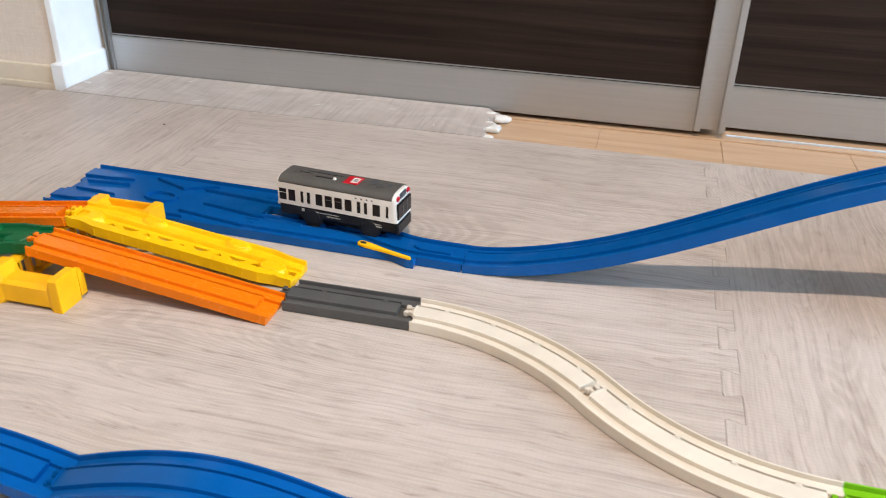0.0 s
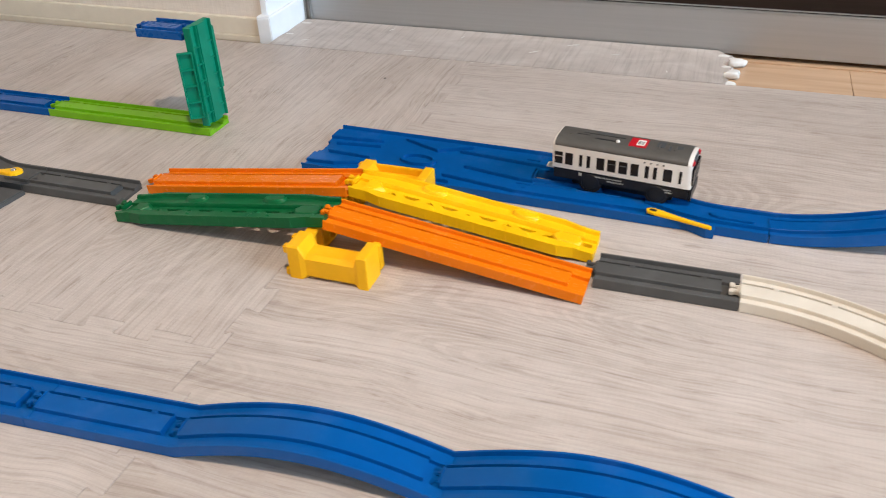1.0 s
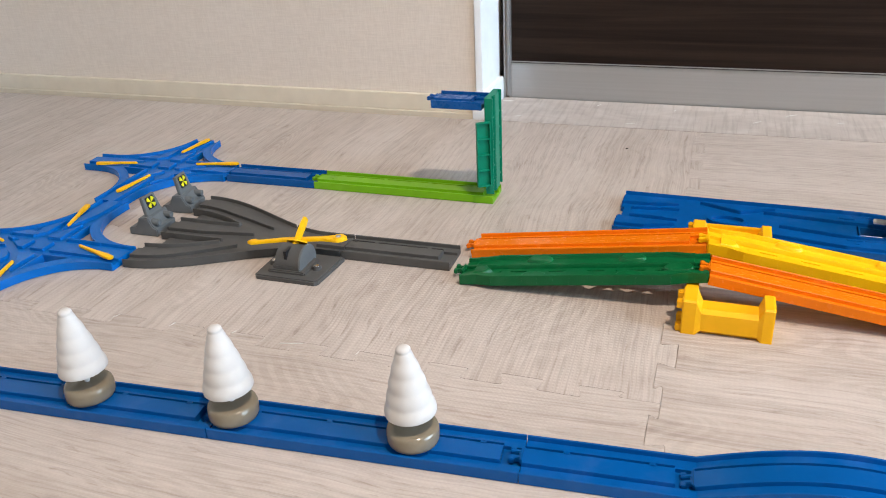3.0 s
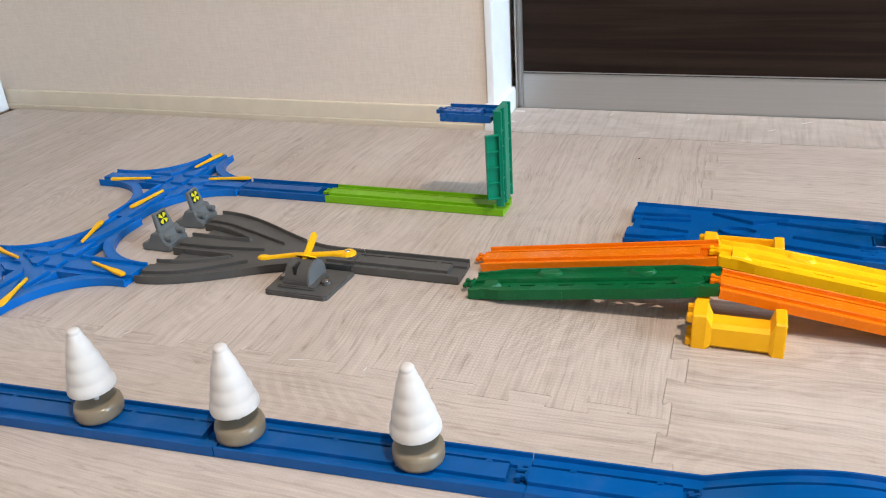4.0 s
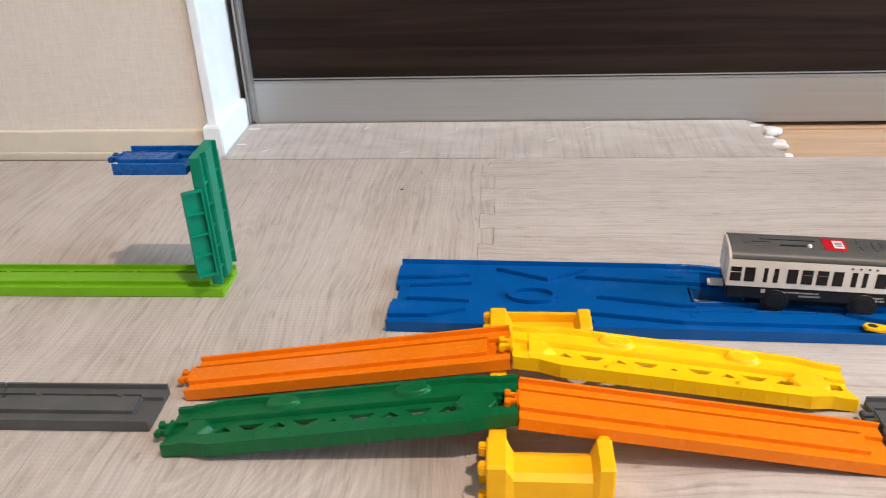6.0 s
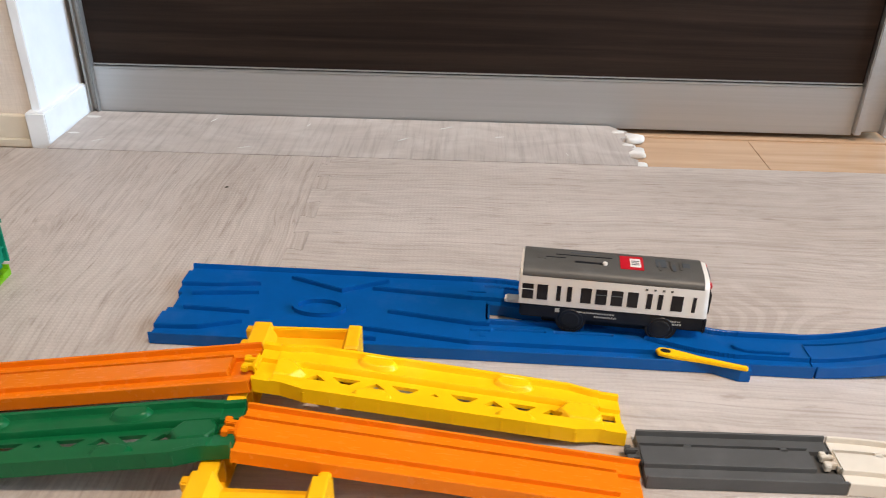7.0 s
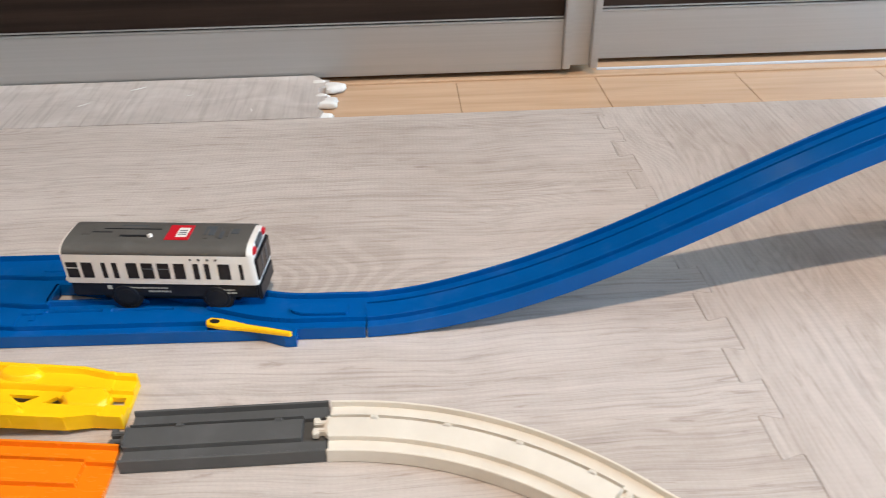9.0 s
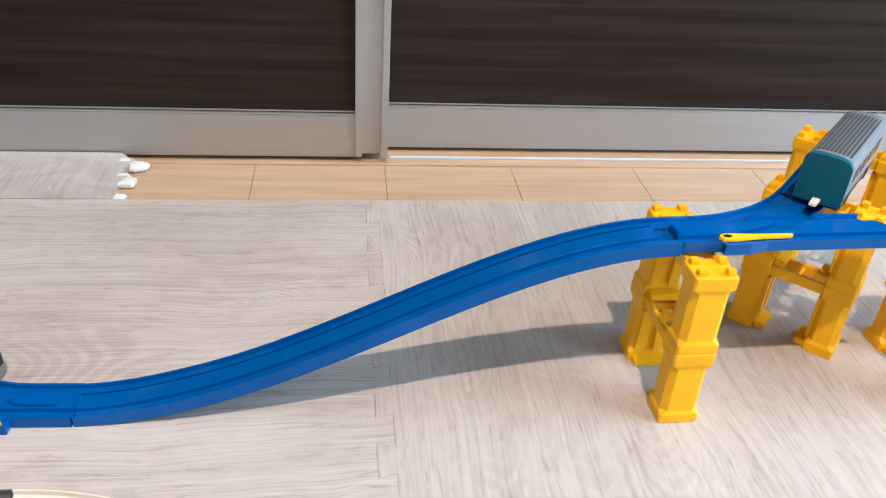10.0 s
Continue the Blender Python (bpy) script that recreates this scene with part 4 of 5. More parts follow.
smooth(part("points_bed", plate([up_main, up_branch], (-0.002, 0.216, -0.034, 0.125), up_cut, up_lug, step=0.0007), BLUE, upper), 30)
point_lever(0.052, upper, pose(0.034, -0.0150, TOP + 0.0003, 0, 0, 1))
part("end_clip", boxes((0.001, 0.004, -0.0062, 0.0062, CHAN, CEN + 0.0008), r=0.0004), BLUE, upper)
straight("straight_rail", U @ pose(up_branch[-1][0] - 0.004, up_branch[-1][1] - 0.004, 0, 0, 0, 45), 0.214, BLUE, "blue plastic branch rail raised on yellow piers")
straight("straight_rail", U @ pose(0.214, 0, 0), 0.214, BLUE, "blue plastic straight rail raised on yellow piers")

for x, y, yaw, span in ((0.3165, 0.6575, 1.0, 0.0765), (0.4585, 0.7205, 47.0, 0.070), (0.5520, 0.6600, 2.0, 0.082), (0.5415, 0.8260, 47.0, 0.0765), (0.74, 0.672, 2.0, 0.082)):
    for k in (0, 1):
        pier_block(pose(x, y, 0.0680 * k, 0, 0, yaw), "yellow plastic toy pier stacked two high on the mat", "piers under the raised line", span, 0.0680)

# ---- left side: lime and blue rails, tilting teal rail ----
straight("straight_rail", pose(-1.0510, 0.6950, 0, 0, 0, 0.8), 0.1185, BLUE, "blue plastic toy rail beside the crossing")
straight("straight_rail", pose(-0.9320, 0.6965, 0, 0, 0, 0.3), 0.2190, LIME, "lime green plastic toy rail under the tilting rail")
flap = thing("tilting_rail", pose(-0.7205, 0.6985, 0.0120, 0, -90, 180), "teal green tilting rail standing upright on the lime rail", "toy rail", RAILS)
part("rail_bed", sweep(straight_frames(0.1075)), TEAL, flap)
for s, a, b in ((1, 0.0110, 0.0835), (-1, 0.030, 0.0985)):
    # a ribbed wing that slopes down and out from the rail's edge, open cells on its upper side
    wing = boxes((a + 0.0009, b - 0.0009, 0.0004, 0.0146, 0.0006, 0.0022), (a, b, 0.0140, 0.0154, 0.0004, 0.0056), (a, b, 0.0, 0.0014, 0.0004, 0.0056), r=0.0003)
    for i in range(5):
        x = a + 0.0008 + (b - a - 0.0016) * i / 4
        box(wing, x - 0.0008, x + 0.0008, 0.0008, 0.0148, 0.0008, 0.0054, 0.0003)
    wing.transform(Matrix.Diagonal((1, s, 1, 1)) @ Matrix.Translation((0, HW - 0.0012, 0.0050)) @ Matrix.Rotation(radians(-58), 4, "X"))
    bmesh.ops.recalc_face_normals(wing, faces=wing.faces)
    part("side_wing", wing, TEAL, flap, "ribbed teal side wing")
for i in range(5):
    part("cross_rib", boxes((0.012 + 0.018 * i, 0.0134 + 0.018 * i, -0.0165, 0.0165, CHAN - 0.001, CEN - 0.0008), r=0.0003), TEAL, flap)
straight("short_rail", pose(-0.7800, 0.6990, 0.1060), 0.0560, DEEP, "short deep-blue rail hanging from the upright teal rail")

# ---- crossing loop ----


def crossing(m, label, webs, turns, levers, south=0.1155, north=0.0960, east=0.0945):
    """A four-ended crossing: two straight tracks, curved tracks in some quarters and thin open webs in the others. webs and turns hold the signs (x, y) of the quarters."""
    ob = thing("crossing_rail", m, label, "toy rail", RAILS)
    r = 0.096
    lines = [[(-0.12, 0), (0.12, 0)], [(0, -0.12), (0, 0.12)]]
    for sx, sy in turns:
        lines.append([(sx * 0.12, 0)] + [(sx * (r - r * math.sin(radians(a))), sy * (r - r * math.cos(radians(a)))) for a in range(0, 91, 5)] + [(0, sy * 0.12)])

    def cut(X, Y):
        return np.maximum(np.maximum(-0.114 - X, X - east), np.maximum(-south - Y, Y - north))

    def web(X, Y):
        out = np.full(X.shape, 1.0)
        for sx, sy in webs:
            d = np.abs(np.hypot(X - sx * r, Y - sy * r) - 0.0825) - 0.0055
            out = np.minimum(out, np.maximum(d, np.maximum(np.maximum(-sx * X, sx * X - r), np.maximum(-sy * Y, sy * Y - r))))
        return out

    def windows(X, Y):
        out = np.full(X.shape, 1.0)
        for sx, sy in turns:
            u, v = sx * X - 0.035, sy * Y - 0.033
            out = np.minimum(out, np.maximum(np.maximum(-u - 0.0062, -v - 0.0062), 0.7 * (u + v) - 0.0040))
        return out

    smooth(part("crossing_bed", plate(lines, (-0.117, 0.107, -0.118, 0.118), cut, web, holes=windows, step=0.0007), SKY_BLUE, ob), 30)
    for x, y, a in levers:
        point_lever(0.050, ob, pose(x, y, TOP + 0.0003, 0, 0, a), eyed=False, wide=0.82)
    return ob


crossing(pose(-1.1480, 0.6920, 0, 0, 0, 0.5), "bright blue plastic crossing rail with four yellow levers", ((1, 1), (-1, -1)), ((1, -1), (-1, 1)), ((0.089, 0.0165, 193), (-0.089, -0.0165, 13), (0.002, 0.089, -97), (-0.002, -0.089, 83)))
crossing(pose(-1.1370, 0.4610, 0, 0, 0, 0.0), "bright blue plastic crossing rail with four yellow levers by the fork", ((1, 1), (1, -1)), ((-1, 1), (-1, -1)), ((0.093, -0.0100, 163), (-0.093, 0.0100, -17), (0.018, -0.0880, 108), (-0.018, 0.0900, -72)), 0.0960, 0.1155, 0.1030)

# ---- grey fork, buffers, lever stand ----
straight("straight_rail", pose(-0.8230, 0.5375, 0, 0, 0, 0.6), 0.1110, GREY, "dark grey plastic toy rail leading to the ramps")
F = pose(-0.8240, 0.5370, 0, 0, 0, 180.6)
fork = thing("fork_rail", F, "dark grey plastic three-way fork rail", "toy rail", RAILS)
lines = []
for v in (0.0640, 0.0, -0.0600):
    lines.append([(0, 0), (0.03, 0)] + [(0.03 + 0.175 * i / 20, v * ease(i / 20)) for i in range(21)] + [(0.225, v)])
bow = [(0.070, -0.0275), (0.084, -0.019), (0.096, -0.008), (0.101, 0.004), (0.100, 0.016), (0.094, 0.027)]
fan = [(p, q, 0.0010, -0.0042) for p, q in zip(bow[:-1], bow[1:])]


def fork_cut(X, Y):
    return np.maximum(-X, X - 0.2065)


def fork_deck(X, Y):
    t = step01(X, 0.03, 0.205)
    t = t * t * (3 - 2 * t)
    return np.maximum(np.maximum(-0.060 * t - Y, Y - 0.064 * t), np.maximum(0.02 - X, X - 0.190))


def prong(v, x):
    return v * ease((x - 0.03) / 0.175)


def fork_gaps(X, Y):
    t = step01(X, 0.03, 0.205)
    t = t * t * (3 - 2 * t)
    out = np.full(X.shape, 1.0)
    for v0, v1 in ((-0.0600, 0.0), (0.0, 0.0640)):
        out = np.minimum(out, np.maximum(np.abs(Y - (v0 + v1) / 2 * t) - ((v1 - v0) / 2 * t - 0.0196), np.maximum(0.146 - X, X - 0.190)))
    return out


for v0, v1 in ((-0.0600, 0.0), (0.0, 0.0640)):
    steps = [0.134 + 0.056 * i / 8 for i in range(9)]
    for sign in (-1, 1):
        edge = [(x, ((v0 + v1) / 2) * ease((x - 0.03) / 0.175) + sign * ((v1 - v0) / 2 * ease((x - 0.03) / 0.175) - 0.0182)) for x in steps]
        fan += [(p, q, 0.0009, TOP - CHAN) for p, q in zip(edge[:-1], edge[1:])]
smooth(part("fork_bed", plate(lines, (-0.002, 0.209, -0.083, 0.087), fork_cut, fork_deck, fan, holes=fork_gaps, step=0.0006, flat=(0.030, 0.21)), GREY, fork), 26)
for yc in (-0.030, 0.032):
    part("gap_floor", prism([(0.122, yc * 0.62 - 0.002), (0.196, yc * 0.95 - 0.0125), (0.196, yc * 0.95 + 0.0125), (0.122, yc * 0.62 + 0.002)], 0.0005, 0.0030), GREY, fork)
for v, x0 in ((0.0640, 0.110), (0.0, 0.106), (-0.0600, 0.092)):
    xs = [x0 + (0.206 - x0) * i / 14 for i in range(15)]
    w = [0.0008 + 0.0066 * min(1, (x - x0) / 0.060) for x in xs]
    strip_line = [(x, prong(v, x) - k) for x, k in zip(xs, w)] + [(x, prong(v, x) + k) for x, k in reversed(list(zip(xs, w)))]
    part("guide_island", prism(strip_line, CHAN - 0.0006, TOP, 0.0003), GREY, fork)
part("joining_tongue", tongue(), GREY, fork)


def buffer_stop(m):
    ob = thing("buffer_stop", m, "grey plastic buffer stop with a black and yellow sign", "buffer stop", "buffer stops on the fork")
    bm = prism([(-0.0225, 0.0), (-0.0225, 0.0075), (-0.0125, 0.0095), (-0.0070, 0.0205), (0.0045, 0.0205), (0.0090, 0.0105), (0.0135, 0.0090), (0.0135, 0.0)], -0.0165, 0.0165, 0.0)
    bmesh.ops.bevel(bm, geom=list(bm.edges), offset=0.0010, segments=2, affect="EDGES")
    bm.transform(Matrix.Rotation(radians(90), 4, "X"))
    smooth(part("buffer_block", bm, SLATE, ob), 35)
    for y in (-0.0105, 0.0105):
        bm = bmesh.new()
        tube(bm, 0.0040, 0.0034, 0.0, 0.010, pose(0.0045, y, 0.0145, 0, 90, 0), n=20, bevel=0.0006)
        part("buffer_head", bm, SLATE, ob)
    q = prism([(-0.0135, 0.014), (0.0135, 0.014), (0.0098, 0.0412), (-0.0098, 0.0412)], -0.0018, 0.0018, 0.0006)
    board = part("sign_board", q, SLATE, ob)
    board.matrix_local = pose(0.0055, 0, 0, 0, -14, 0) @ pose(0, 0, 0, 90, 0, 90)
    part("sign_face", boxes((-0.0064, 0.0064, 0.0264, 0.0394, 0.0019, 0.0024)), BLACK, board, "square black sign")
    for k in range(4):
        a = 45 + 90 * k
        bm = prism([(0.0007, -0.0003), (0.0058, -0.0025), (0.0067, 0.0), (0.0058, 0.0025), (0.0007, 0.0003)], 0.0024, 0.0028)
        part("yellow_ray", bm, LEMON, board).matrix_local = pose(0, 0.0329, 0, 0, 0, a)
    return ob


stop = buffer_stop(pose(-1.0510, 0.5360, 0.0, 0, 0, 0))
copy_thing(stop, pose(-1.0520, 0.5960, 0.0, 0, 0, 4))

lev = thing("switch_stand", pose(-0.8540, 0.4935, 0.0), "grey plastic switch stand with a yellow cross lever", "switch stand")
part("base_plate", prism([(-0.034, -0.028), (-0.031, -0.031), (0.029, -0.031), (0.032, -0.028), (0.036, 0.022), (-0.034, 0.022)], 0.0, 0.0048, 0.0012), GREY, lev)
dome = boxes((-0.023, 0.016, -0.0235, 0.009, 0.0040, 0.0078), (-0.0190, 0.0105, -0.0205, 0.007, 0.0070, 0.0120), r=0.0012)
tube(dome, 0.0158, 0.0158, -0.012, 0.0125, pose(-0.004, -0.004, 0.0098, 0, 90, 0), n=56)
smooth(part("dome_housing", dome, GREY, lev), 35)
# black block painting the dark inside of the lever's slot, which is not cut
part("slot_shade", boxes((-0.0065, -0.0035, -0.0180, -0.004, 0.0140, 0.0254)), BLACK, lev)
for x, y in ((-0.025, -0.006), (0.021, -0.007)):
    s = bmesh.new()
    tube(s, 0.0048, 0.0040, 0.0040, 0.0085, n=20)
    boss = part("screw_boss", s, GREY, lev)
    boss.matrix_local = pose(x, y, 0)
    s = bmesh.new()
    tube(s, 0.0026, 0.0024, 0.0083, 0.0089, n=16)
    part("screw", s, STEEL, boss, "small steel screw")
arm = prism([(-0.0515, -0.0040), (-0.0475, -0.0066), (-0.0425, -0.0064), (-0.0340, -0.0046), (-0.016, -0.0024), (0.024, -0.0028), (0.0335, -0.0054), (0.0385, -0.0066), (0.0435, -0.0056), (0.0465, -0.0030), (0.0475, 0.0), (0.0465, 0.0030), (0.0435, 0.0056), (0.0385, 0.0062), (0.0320, 0.0048), (0.022, 0.0032), (-0.016, 0.0028), (-0.0320, 0.0000), (-0.0400, -0.0012), (-0.0440, 0.0008), (-0.0490, 0.0004)], 0.0, 0.003, 0.0006)
cross = part("cross_arm", arm, YELLOW, lev, "yellow cross lever arm")
cross.matrix_local = pose(-0.006, 0.014, 0.0215, 0, -2, 12)
s = bmesh.new()
tube(s, 0.0028, 0.0024, 0.0028, 0.0036, n=16)
part("screw", s, STEEL, cross).matrix_local = pose(0.039, 0, 0.0008)
s = bmesh.new()
tube(s, 0.0060, 0.0056, 0.0026, 0.0038, n=28, bevel=0.0003)
smooth(part("eye_boss", s, YELLOW, cross), 35).matrix_local = pose(0.0395, 0, 0)
handle = prism([(-0.0018, -0.010), (0.0018, -0.010), (0.0020, 0.002), (0.0024, 0.028), (0.0016, 0.034), (-0.0016, 0.034), (-0.0024, 0.028), (-0.0020, 0.002)], -0.003, 0.003, 0.0006)
handle.transform(Matrix.Rotation(radians(90), 4, "X"))
guard = bmesh.new()
tube(guard, 0.0112, 0.0104, 0.0, 0.0014, n=40)
guard.transform(Matrix.Diagonal((1, 0.62, 1, 1)))
part("lever_guard", guard, YELLOW, lev).matrix_local = pose(-0.0040, 0.0052, 0.0242, -42, 0, 0)
flange = bmesh.new()
tube(flange, 0.0172, 0.0172, 0.0, 0.0022, n=56, bevel=0.0005)
smooth(part("drum_flange", flange, SLATE, lev, "lighter grey round end of the housing"), 35).matrix_local = pose(0.0085, -0.004, 0.0098, 0, 90, 0)
part("handle", handle, YELLOW, lev, "yellow upright lever handle").matrix_local = pose(-0.0048, 0.000, 0.0212, -58, 0, 0)

# ---- trains ----


def wheel_pair(ob, x, z=0.0):
    r = 0.0106
    for s in (-1, 1):
        bm = bmesh.new()
        tube(bm, r, r, -0.0024, 0.0024, pose(x, s * 0.0143, z + r, 90, 0, 0), n=36, bevel=0.0006)
        w = smooth(part("wheel", bm, RUBBER, ob), 40)
        bm = bmesh.new()
        tube(bm, 0.0086, 0.0080, 0.0022, 0.0029, pose(x, s * 0.0143, z + r, -90 * s, 0, 0), n=32)
        part("rim", bm, BLACK, w)
        bm = bmesh.new()
        tube(bm, 0.0062, 0.0058, 0.0028, 0.0031, pose(x, s * 0.0143, z + r, -90 * s, 0, 0), n=28)
        part("hub", bm, RUBBER, w)


def shell(L, W, z0, z1, crown, r, n=12):
    """Half-round roof over straight sides: outline across the car, carried along x."""
    outline = [(W, z0), (W, z1)]
    for i in range(1, n):
        a = math.pi / 2 * i / n
        outline.append((W * math.cos(a) ** 0.55, z1 + crown * math.sin(a)))
    outline.append((0, z1 + crown))
    return outline + [(-y, z) for y, z in reversed(outline[:-1])]


def loft(outline, x0, x1, nose=0.0):
    bm = bmesh.new()
    rings = []
    for x, k in ((x0, 0.975), (x0 + 0.0012, 1.0), (x1 - 0.004, 1.0), (x1 - 0.0012, 0.975), (x1, 0.93)):
        rings.append([bm.verts.new((x - (nose * ((z - 0.02) / 0.03) if x > x1 - 0.005 else 0), y * k, z)) for y, z in outline])
    n = len(outline)
    for a, b in zip(rings[:-1], rings[1:]):
        for i in range(n - 1):
            bm.faces.new((a[i], b[i], b[i + 1], a[i + 1]))
        bm.faces.new((a[n - 1], b[n - 1], b[0], a[0]))
    bm.faces.new(rings[0])
    bm.faces.new(list(reversed(rings[-1])))
    bmesh.ops.recalc_face_normals(bm, faces=bm.faces)
    return bm


def text_bar(parent, x0, x1, z0, z1, y, material=INK):
    """Unreadable print as small bars."""
    rng = random.Random(int(x0 * 1e5) + 7)
    bm, x = bmesh.new(), x0
    while x < x1:
        w = rng.uniform(0.0006, 0.0014)
        box(bm, x, min(x + w, x1), min(y, y * 1.006), max(y, y * 1.006), z0 + rng.uniform(0, 0.0002), z1)
        x += w + 0.0005
    part("print", bm, material, parent, "small pale print")


def local_train(m):
    ob = thing("toy_train", m, "white and black toy commuter train car with a grey roof", "toy train")
    L, W = 0.125, 0.0175
    smooth(part("body", loft(shell(L, W, 0.0210, 0.0425, 0.0058, 0), -0.0625, 0.0620, 0.0018), WHITE, ob, "white body shell"), 35)
    rl = [(y * 1.012, z + 0.0006) for y, z in shell(L, W, 0.0430, 0.0430, 0.0058, 0)[1:-1]]
    bm = bmesh.new()
    a = [bm.verts.new((-0.0608, y, z)) for y, z in rl]
    b = [bm.verts.new((0.0570, y, z)) for y, z in rl]
    for i in range(len(rl) - 1):
        bm.faces.new((a[i], b[i], b[i + 1], a[i + 1]))
    geo = bmesh.ops.extrude_face_region(bm, geom=list(bm.faces))
    for v in geo["geom"]:
        if isinstance(v, bmesh.types.BMVert):
            v.co.z -= 0.0006
            v.co.y *= 0.99
    bmesh.ops.recalc_face_normals(bm, faces=bm.faces)
    roof = smooth(part("roof", bm, ROOF, ob, "matt dark grey roof"), 35)
    top = 0.0494
    # black strips lying on the roof paint the shade of its recessed slots
    part("roof_slot_shade", boxes((-0.0400, -0.0020, 0.0030, 0.0042, top - 0.002, top + 0.0002), (-0.0270, -0.0080, -0.0058, -0.0036, top - 0.003, top + 0.0002), (-0.0470, -0.0330, -0.0012, 0.0000, top - 0.002, top + 0.0002), r=0.0002), BLACK, roof)
    k = bmesh.new()
    tube(k, 0.0020, 0.0016, top - 0.003, top + 0.0016, pose(-0.0070, -0.0050, 0), n=16, bevel=0.0005)
    part("switch_knob", k, WHITE, roof, "small white slide switch")
    for row in ((0.028, 0.030, -0.007, 0.004, top - 0.002, top + 0.0004), (0.036, 0.0375, -0.006, 0.006, top - 0.002, top + 0.0005), (0.042, 0.0435, -0.005, 0.006, top - 0.002, top + 0.0005), (0.028, 0.045, 0.0055, 0.0068, top - 0.003, top + 0.0001), (-0.052, -0.046, -0.004, 0.004, top - 0.002, top + 0.0003)):
        part("roof_vent", boxes(row, r=0.0003), ROOF, roof)
    for row in ((0.0265, 0.0335, -0.0030, 0.0075, top - 0.002, top + 0.0003), (0.0370, 0.0395, -0.0070, 0.0020, top - 0.003, top + 0.0002), (0.0440, 0.0490, -0.0010, 0.0050, top - 0.002, top + 0.0002), (-0.0300, -0.0120, 0.0060, 0.0085, top - 0.003, top - 0.0001)):
        part("roof_panel", boxes(row, r=0.0002), SHADE, roof, "darker roof panel")
    red = part("roof_label", boxes((0.0030, 0.0185, -0.0088, 0.0085, top - 0.0028, top + 0.00025), r=0.0002), RED, roof, "red roof label with a white patch")
    part("label_patch", boxes((0.0095, 0.0165, -0.0060, 0.0050, top - 0.001, top + 0.0005)), WHITE, red)
    part("label_print", boxes(*[(0.0105, 0.0155, -0.0035 + 0.0022 * i, -0.0025 + 0.0022 * i, top, top + 0.0007) for i in range(3)]), SLATE, red)
    under = boxes((-0.0615, 0.0610, -0.0168, 0.0168, 0.0100, 0.0214), r=0.0012)
    box(under, -0.046, 0.046, -0.0090, 0.0090, 0.0025, 0.0070, 0.0008)
    part("underframe", under, BLACK, ob, "black skirt and underframe")
    spans = ((1.6, 10, 1), (11.5, 19.5, 0), (24.6, 28.2, 0), (31.5, 35.5, 0), (40.6, 48.5, 0), (50.4, 58.6, 0), (60.6, 69.0, 0), (71.2, 79.0, 0), (83.7, 88.0, 0), (91.0, 94.9, 0), (99.7, 108.0, 0), (113.2, 116.3, 0))
    for s in (-1, 1):
        for a, b, bar in spans:
            x0, x1 = a / 1000 - 0.0625, b / 1000 - 0.0625
            lo, hi = (0.0250, 0.0374)
            y0, y1 = sorted((s * 0.0166, s * 0.01775))
            pane = part("window", boxes((x0, x1, y0, y1, lo, hi), r=0.0004), GLASS, ob)
            if bar or 49 < a < 62:
                y0, y1 = sorted((s * 0.0170, s * 0.01790))
                part("window_bar", boxes((x0, x1, y0, y1, 0.0326, 0.0331)), WHITE if bar else SLATE, pane)
        for x in (0.0208, 0.0262, 0.0318, 0.0370):
            y0, y1 = sorted((s * 0.0170, s * 0.0178))
            part("emblem", boxes((x - 0.0008, x + 0.0008, y0, y1, 0.0394, 0.0407)), ROOF, ob)
        y = s * 0.01695
        text_bar(ob, -0.0240, 0.0020, 0.0168, 0.0180, y)
        text_bar(ob, -0.0110, 0.0035, 0.0140, 0.0155, y)
        text_bar(ob, 0.0350, 0.0460, 0.0160, 0.0172, y)
        text_bar(ob, 0.0345, 0.0465, 0.0136, 0.0151, y)
        y0, y1 = sorted((s * 0.0167, s * 0.0170))
        part("warning_mark", boxes((-0.0375, -0.0345, y0, y1, 0.0160, 0.0190)), INK, ob)
    face = part("front_window", boxes((0.0580, 0.0629, -0.0159, 0.0159, 0.0232, 0.0394), r=0.0009), GLASS, ob, "dark front window")
    part("window_post", boxes((0.0615, 0.0632, -0.0054, -0.0048, 0.0245, 0.0382), (0.0615, 0.0632, 0.0048, 0.0054, 0.0245, 0.0382)), SLATE, face)
    for s in (-1, 1):
        y0, y1 = sorted((s * 0.0088, s * 0.0150))
        part("tail_lamp", boxes((0.0565, 0.0622, y0, y1, 0.0416, 0.0462), r=0.0011), RED, ob, "red lamp cover")
    part("destination_panel", boxes((0.0565, 0.0617, -0.0068, 0.0068, 0.0416, 0.0474), r=0.0008), SHADE, ob, "grey panel between the lamps")
    part("brow", boxes((0.0560, 0.0602, -0.0145, 0.0145, 0.0400, 0.0466), r=0.0015), WHITE, ob)
    part("bumper", boxes((0.0600, 0.0628, -0.0163, 0.0163, 0.0080, 0.0200), r=0.0012), BLACK, ob)
    tab = prism([(-0.0725, -0.003), (-0.0700, -0.0038), (-0.0600, -0.0038), (-0.0600, 0.0038), (-0.0700, 0.0038), (-0.0725, 0.003)], 0.0120, 0.0145, 0.0005)
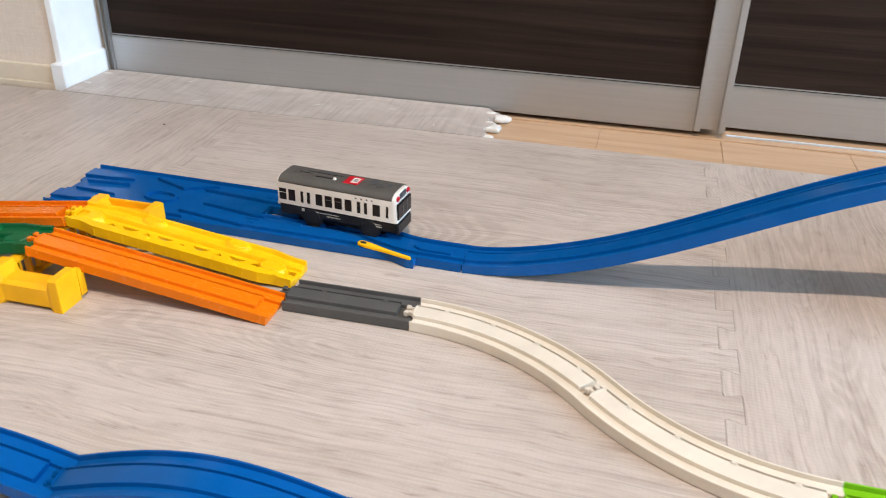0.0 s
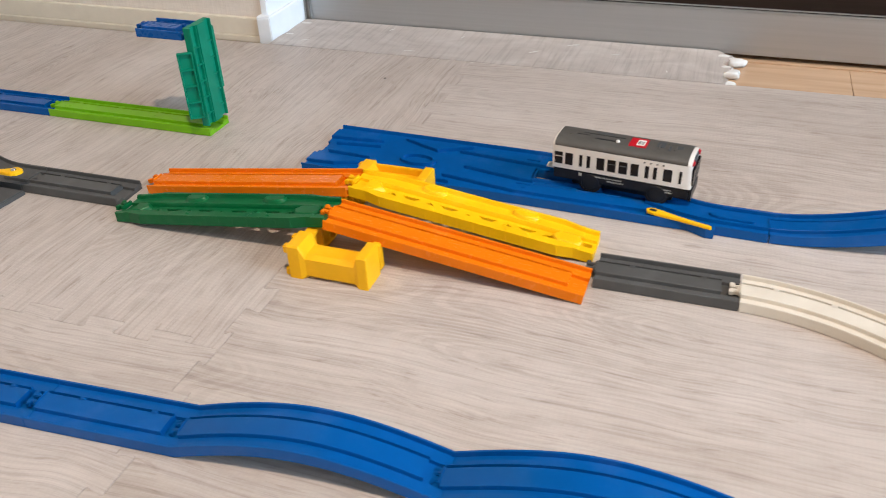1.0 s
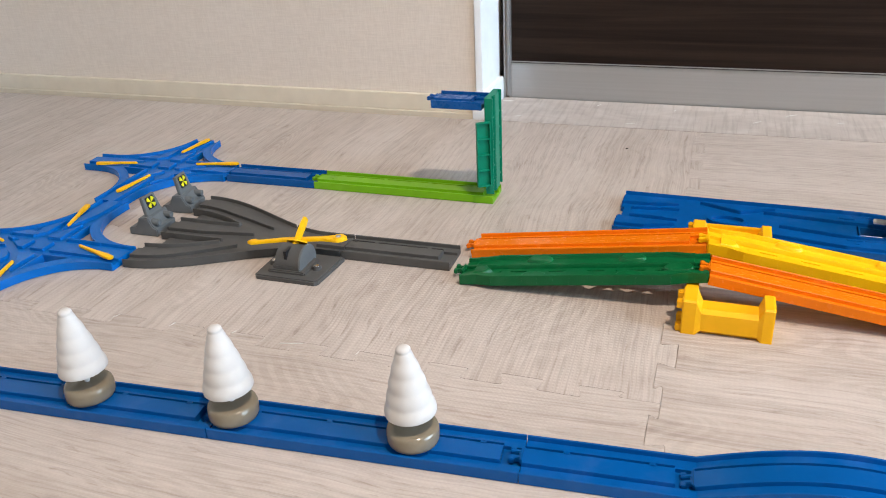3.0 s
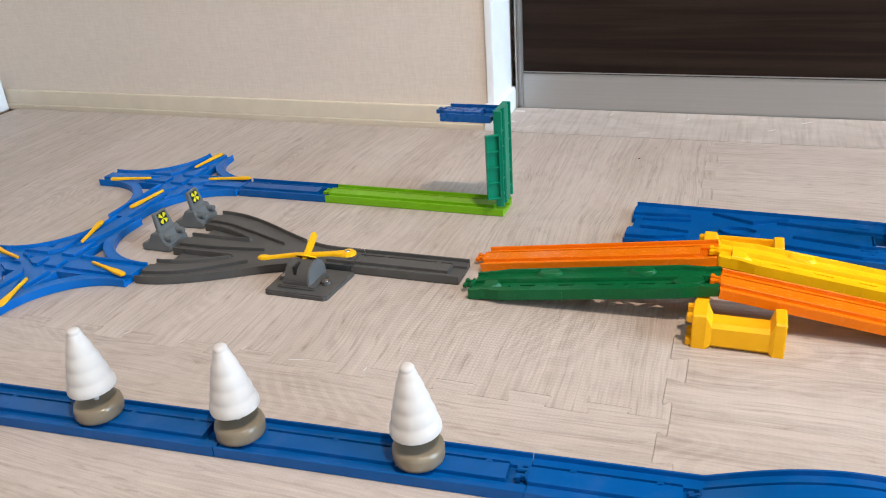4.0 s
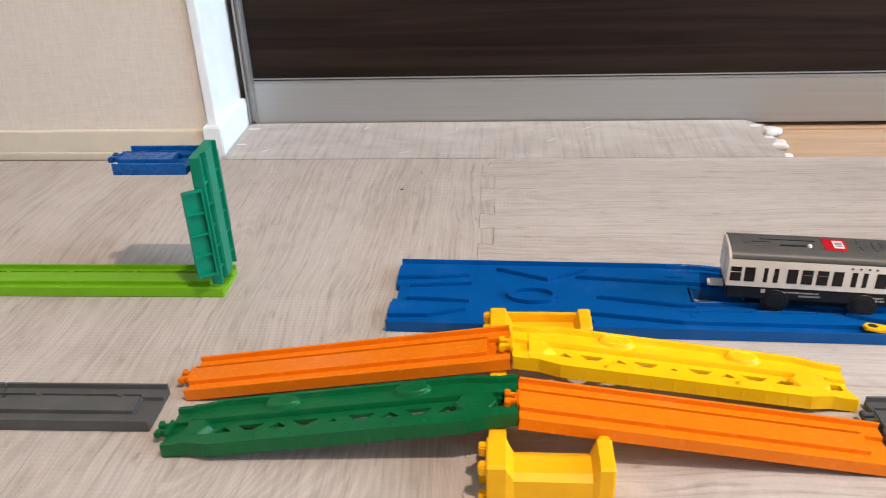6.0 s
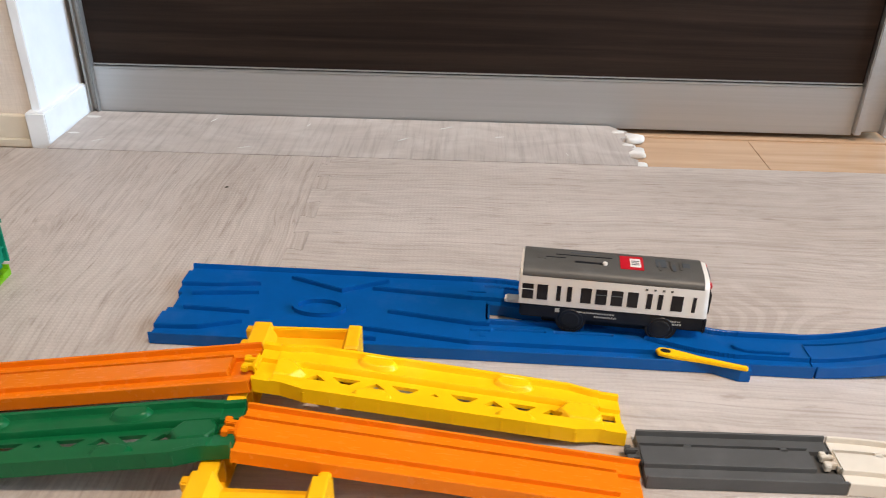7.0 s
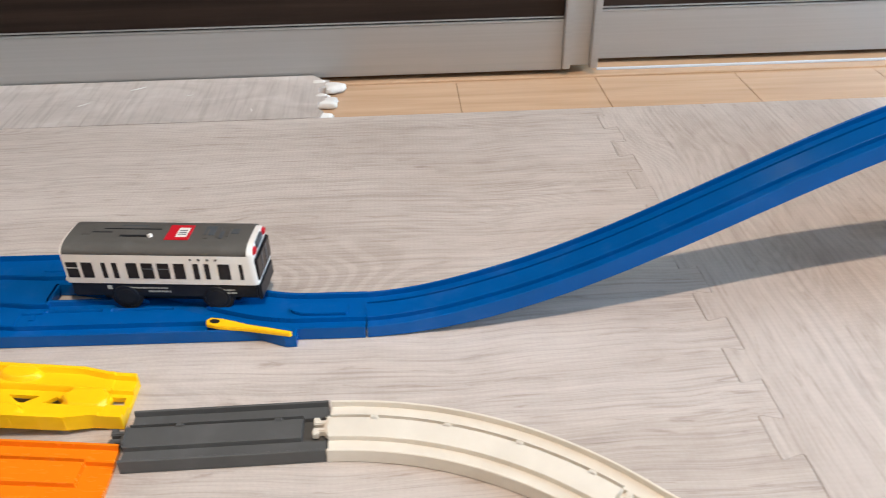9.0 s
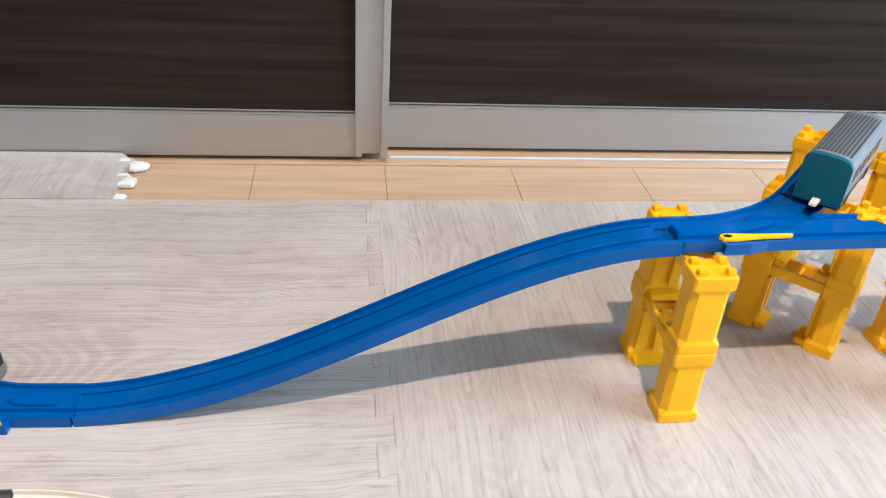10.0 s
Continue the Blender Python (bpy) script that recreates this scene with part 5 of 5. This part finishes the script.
    part("coupler", tab, WHITE, ob, "white coupler tongue")
    part("rear_door", boxes((-0.0632, -0.0620, -0.0050, 0.0050, 0.0220, 0.0415), r=0.0004), WHITE, ob)
    for x in (-0.0265, 0.0335):
        wheel_pair(ob, x)
    return ob


local_train(pose(-0.2640, 0.6690, 0.0060, 0, 0, -6.0))


def parked_train(m):
    ob = thing("parked_toy_train", m, "silver toy train with a ribbed grey roof and dark teal end", "toy train")
    W = 0.0178
    smooth(part("body", loft(shell(0.12, W, 0.0160, 0.0400, 0.0075, 0), -0.0595, 0.0600, 0.001), SILVER_TOY, ob, "silver body shell"), 35)
    tail = loft(shell(0.12, W * 1.02, 0.0085, 0.0404, 0.0075, 0), -0.0625, -0.0560)
    smooth(part("end_cap", tail, TURQUOISE, ob, "dark teal end cap"), 35)
    bm = bmesh.new()
    for i in range(9):
        y = -0.0120 + i * 0.0030
        z = 0.0400 + 0.0075 * max(0.2, math.sqrt(max(0, 1 - (y / W) ** 2))) ** 0.6
        box(bm, -0.050, 0.050, y - 0.0008, y + 0.0008, z - 0.004, z + 0.0010, 0.0003)
    part("roof_ribs", bm, SHADE, ob, "ribbed grey roof")
    part("underframe", boxes((-0.0580, 0.0580, -0.0168, 0.0168, 0.0050, 0.0165), r=0.001), BLACK, ob)
    for s in (-1, 1):
        for x in (-0.036, -0.012, 0.012, 0.036):
            y0, y1 = sorted((s * 0.0170, s * 0.0181))
            part("window", boxes((x - 0.009, x + 0.009, y0, y1, 0.0250, 0.0360), r=0.0005), GLASS, ob)
    tab = prism([(-0.0735, -0.0026), (-0.0600, -0.0032), (-0.0600, 0.0032), (-0.0735, 0.0026)], 0.0100, 0.0125, 0.0005)
    part("coupler", tab, WHITE, ob, "white coupler tongue")
    for x in (-0.032, 0.032):
        wheel_pair(ob, x)
    return ob


c, s = math.cos(radians(47)), math.sin(radians(47))
parked_train(pose(0.4250 + 0.0625 * c, 0.6870 + 0.0625 * s, RISE + 0.0060, 0, 0, 47))
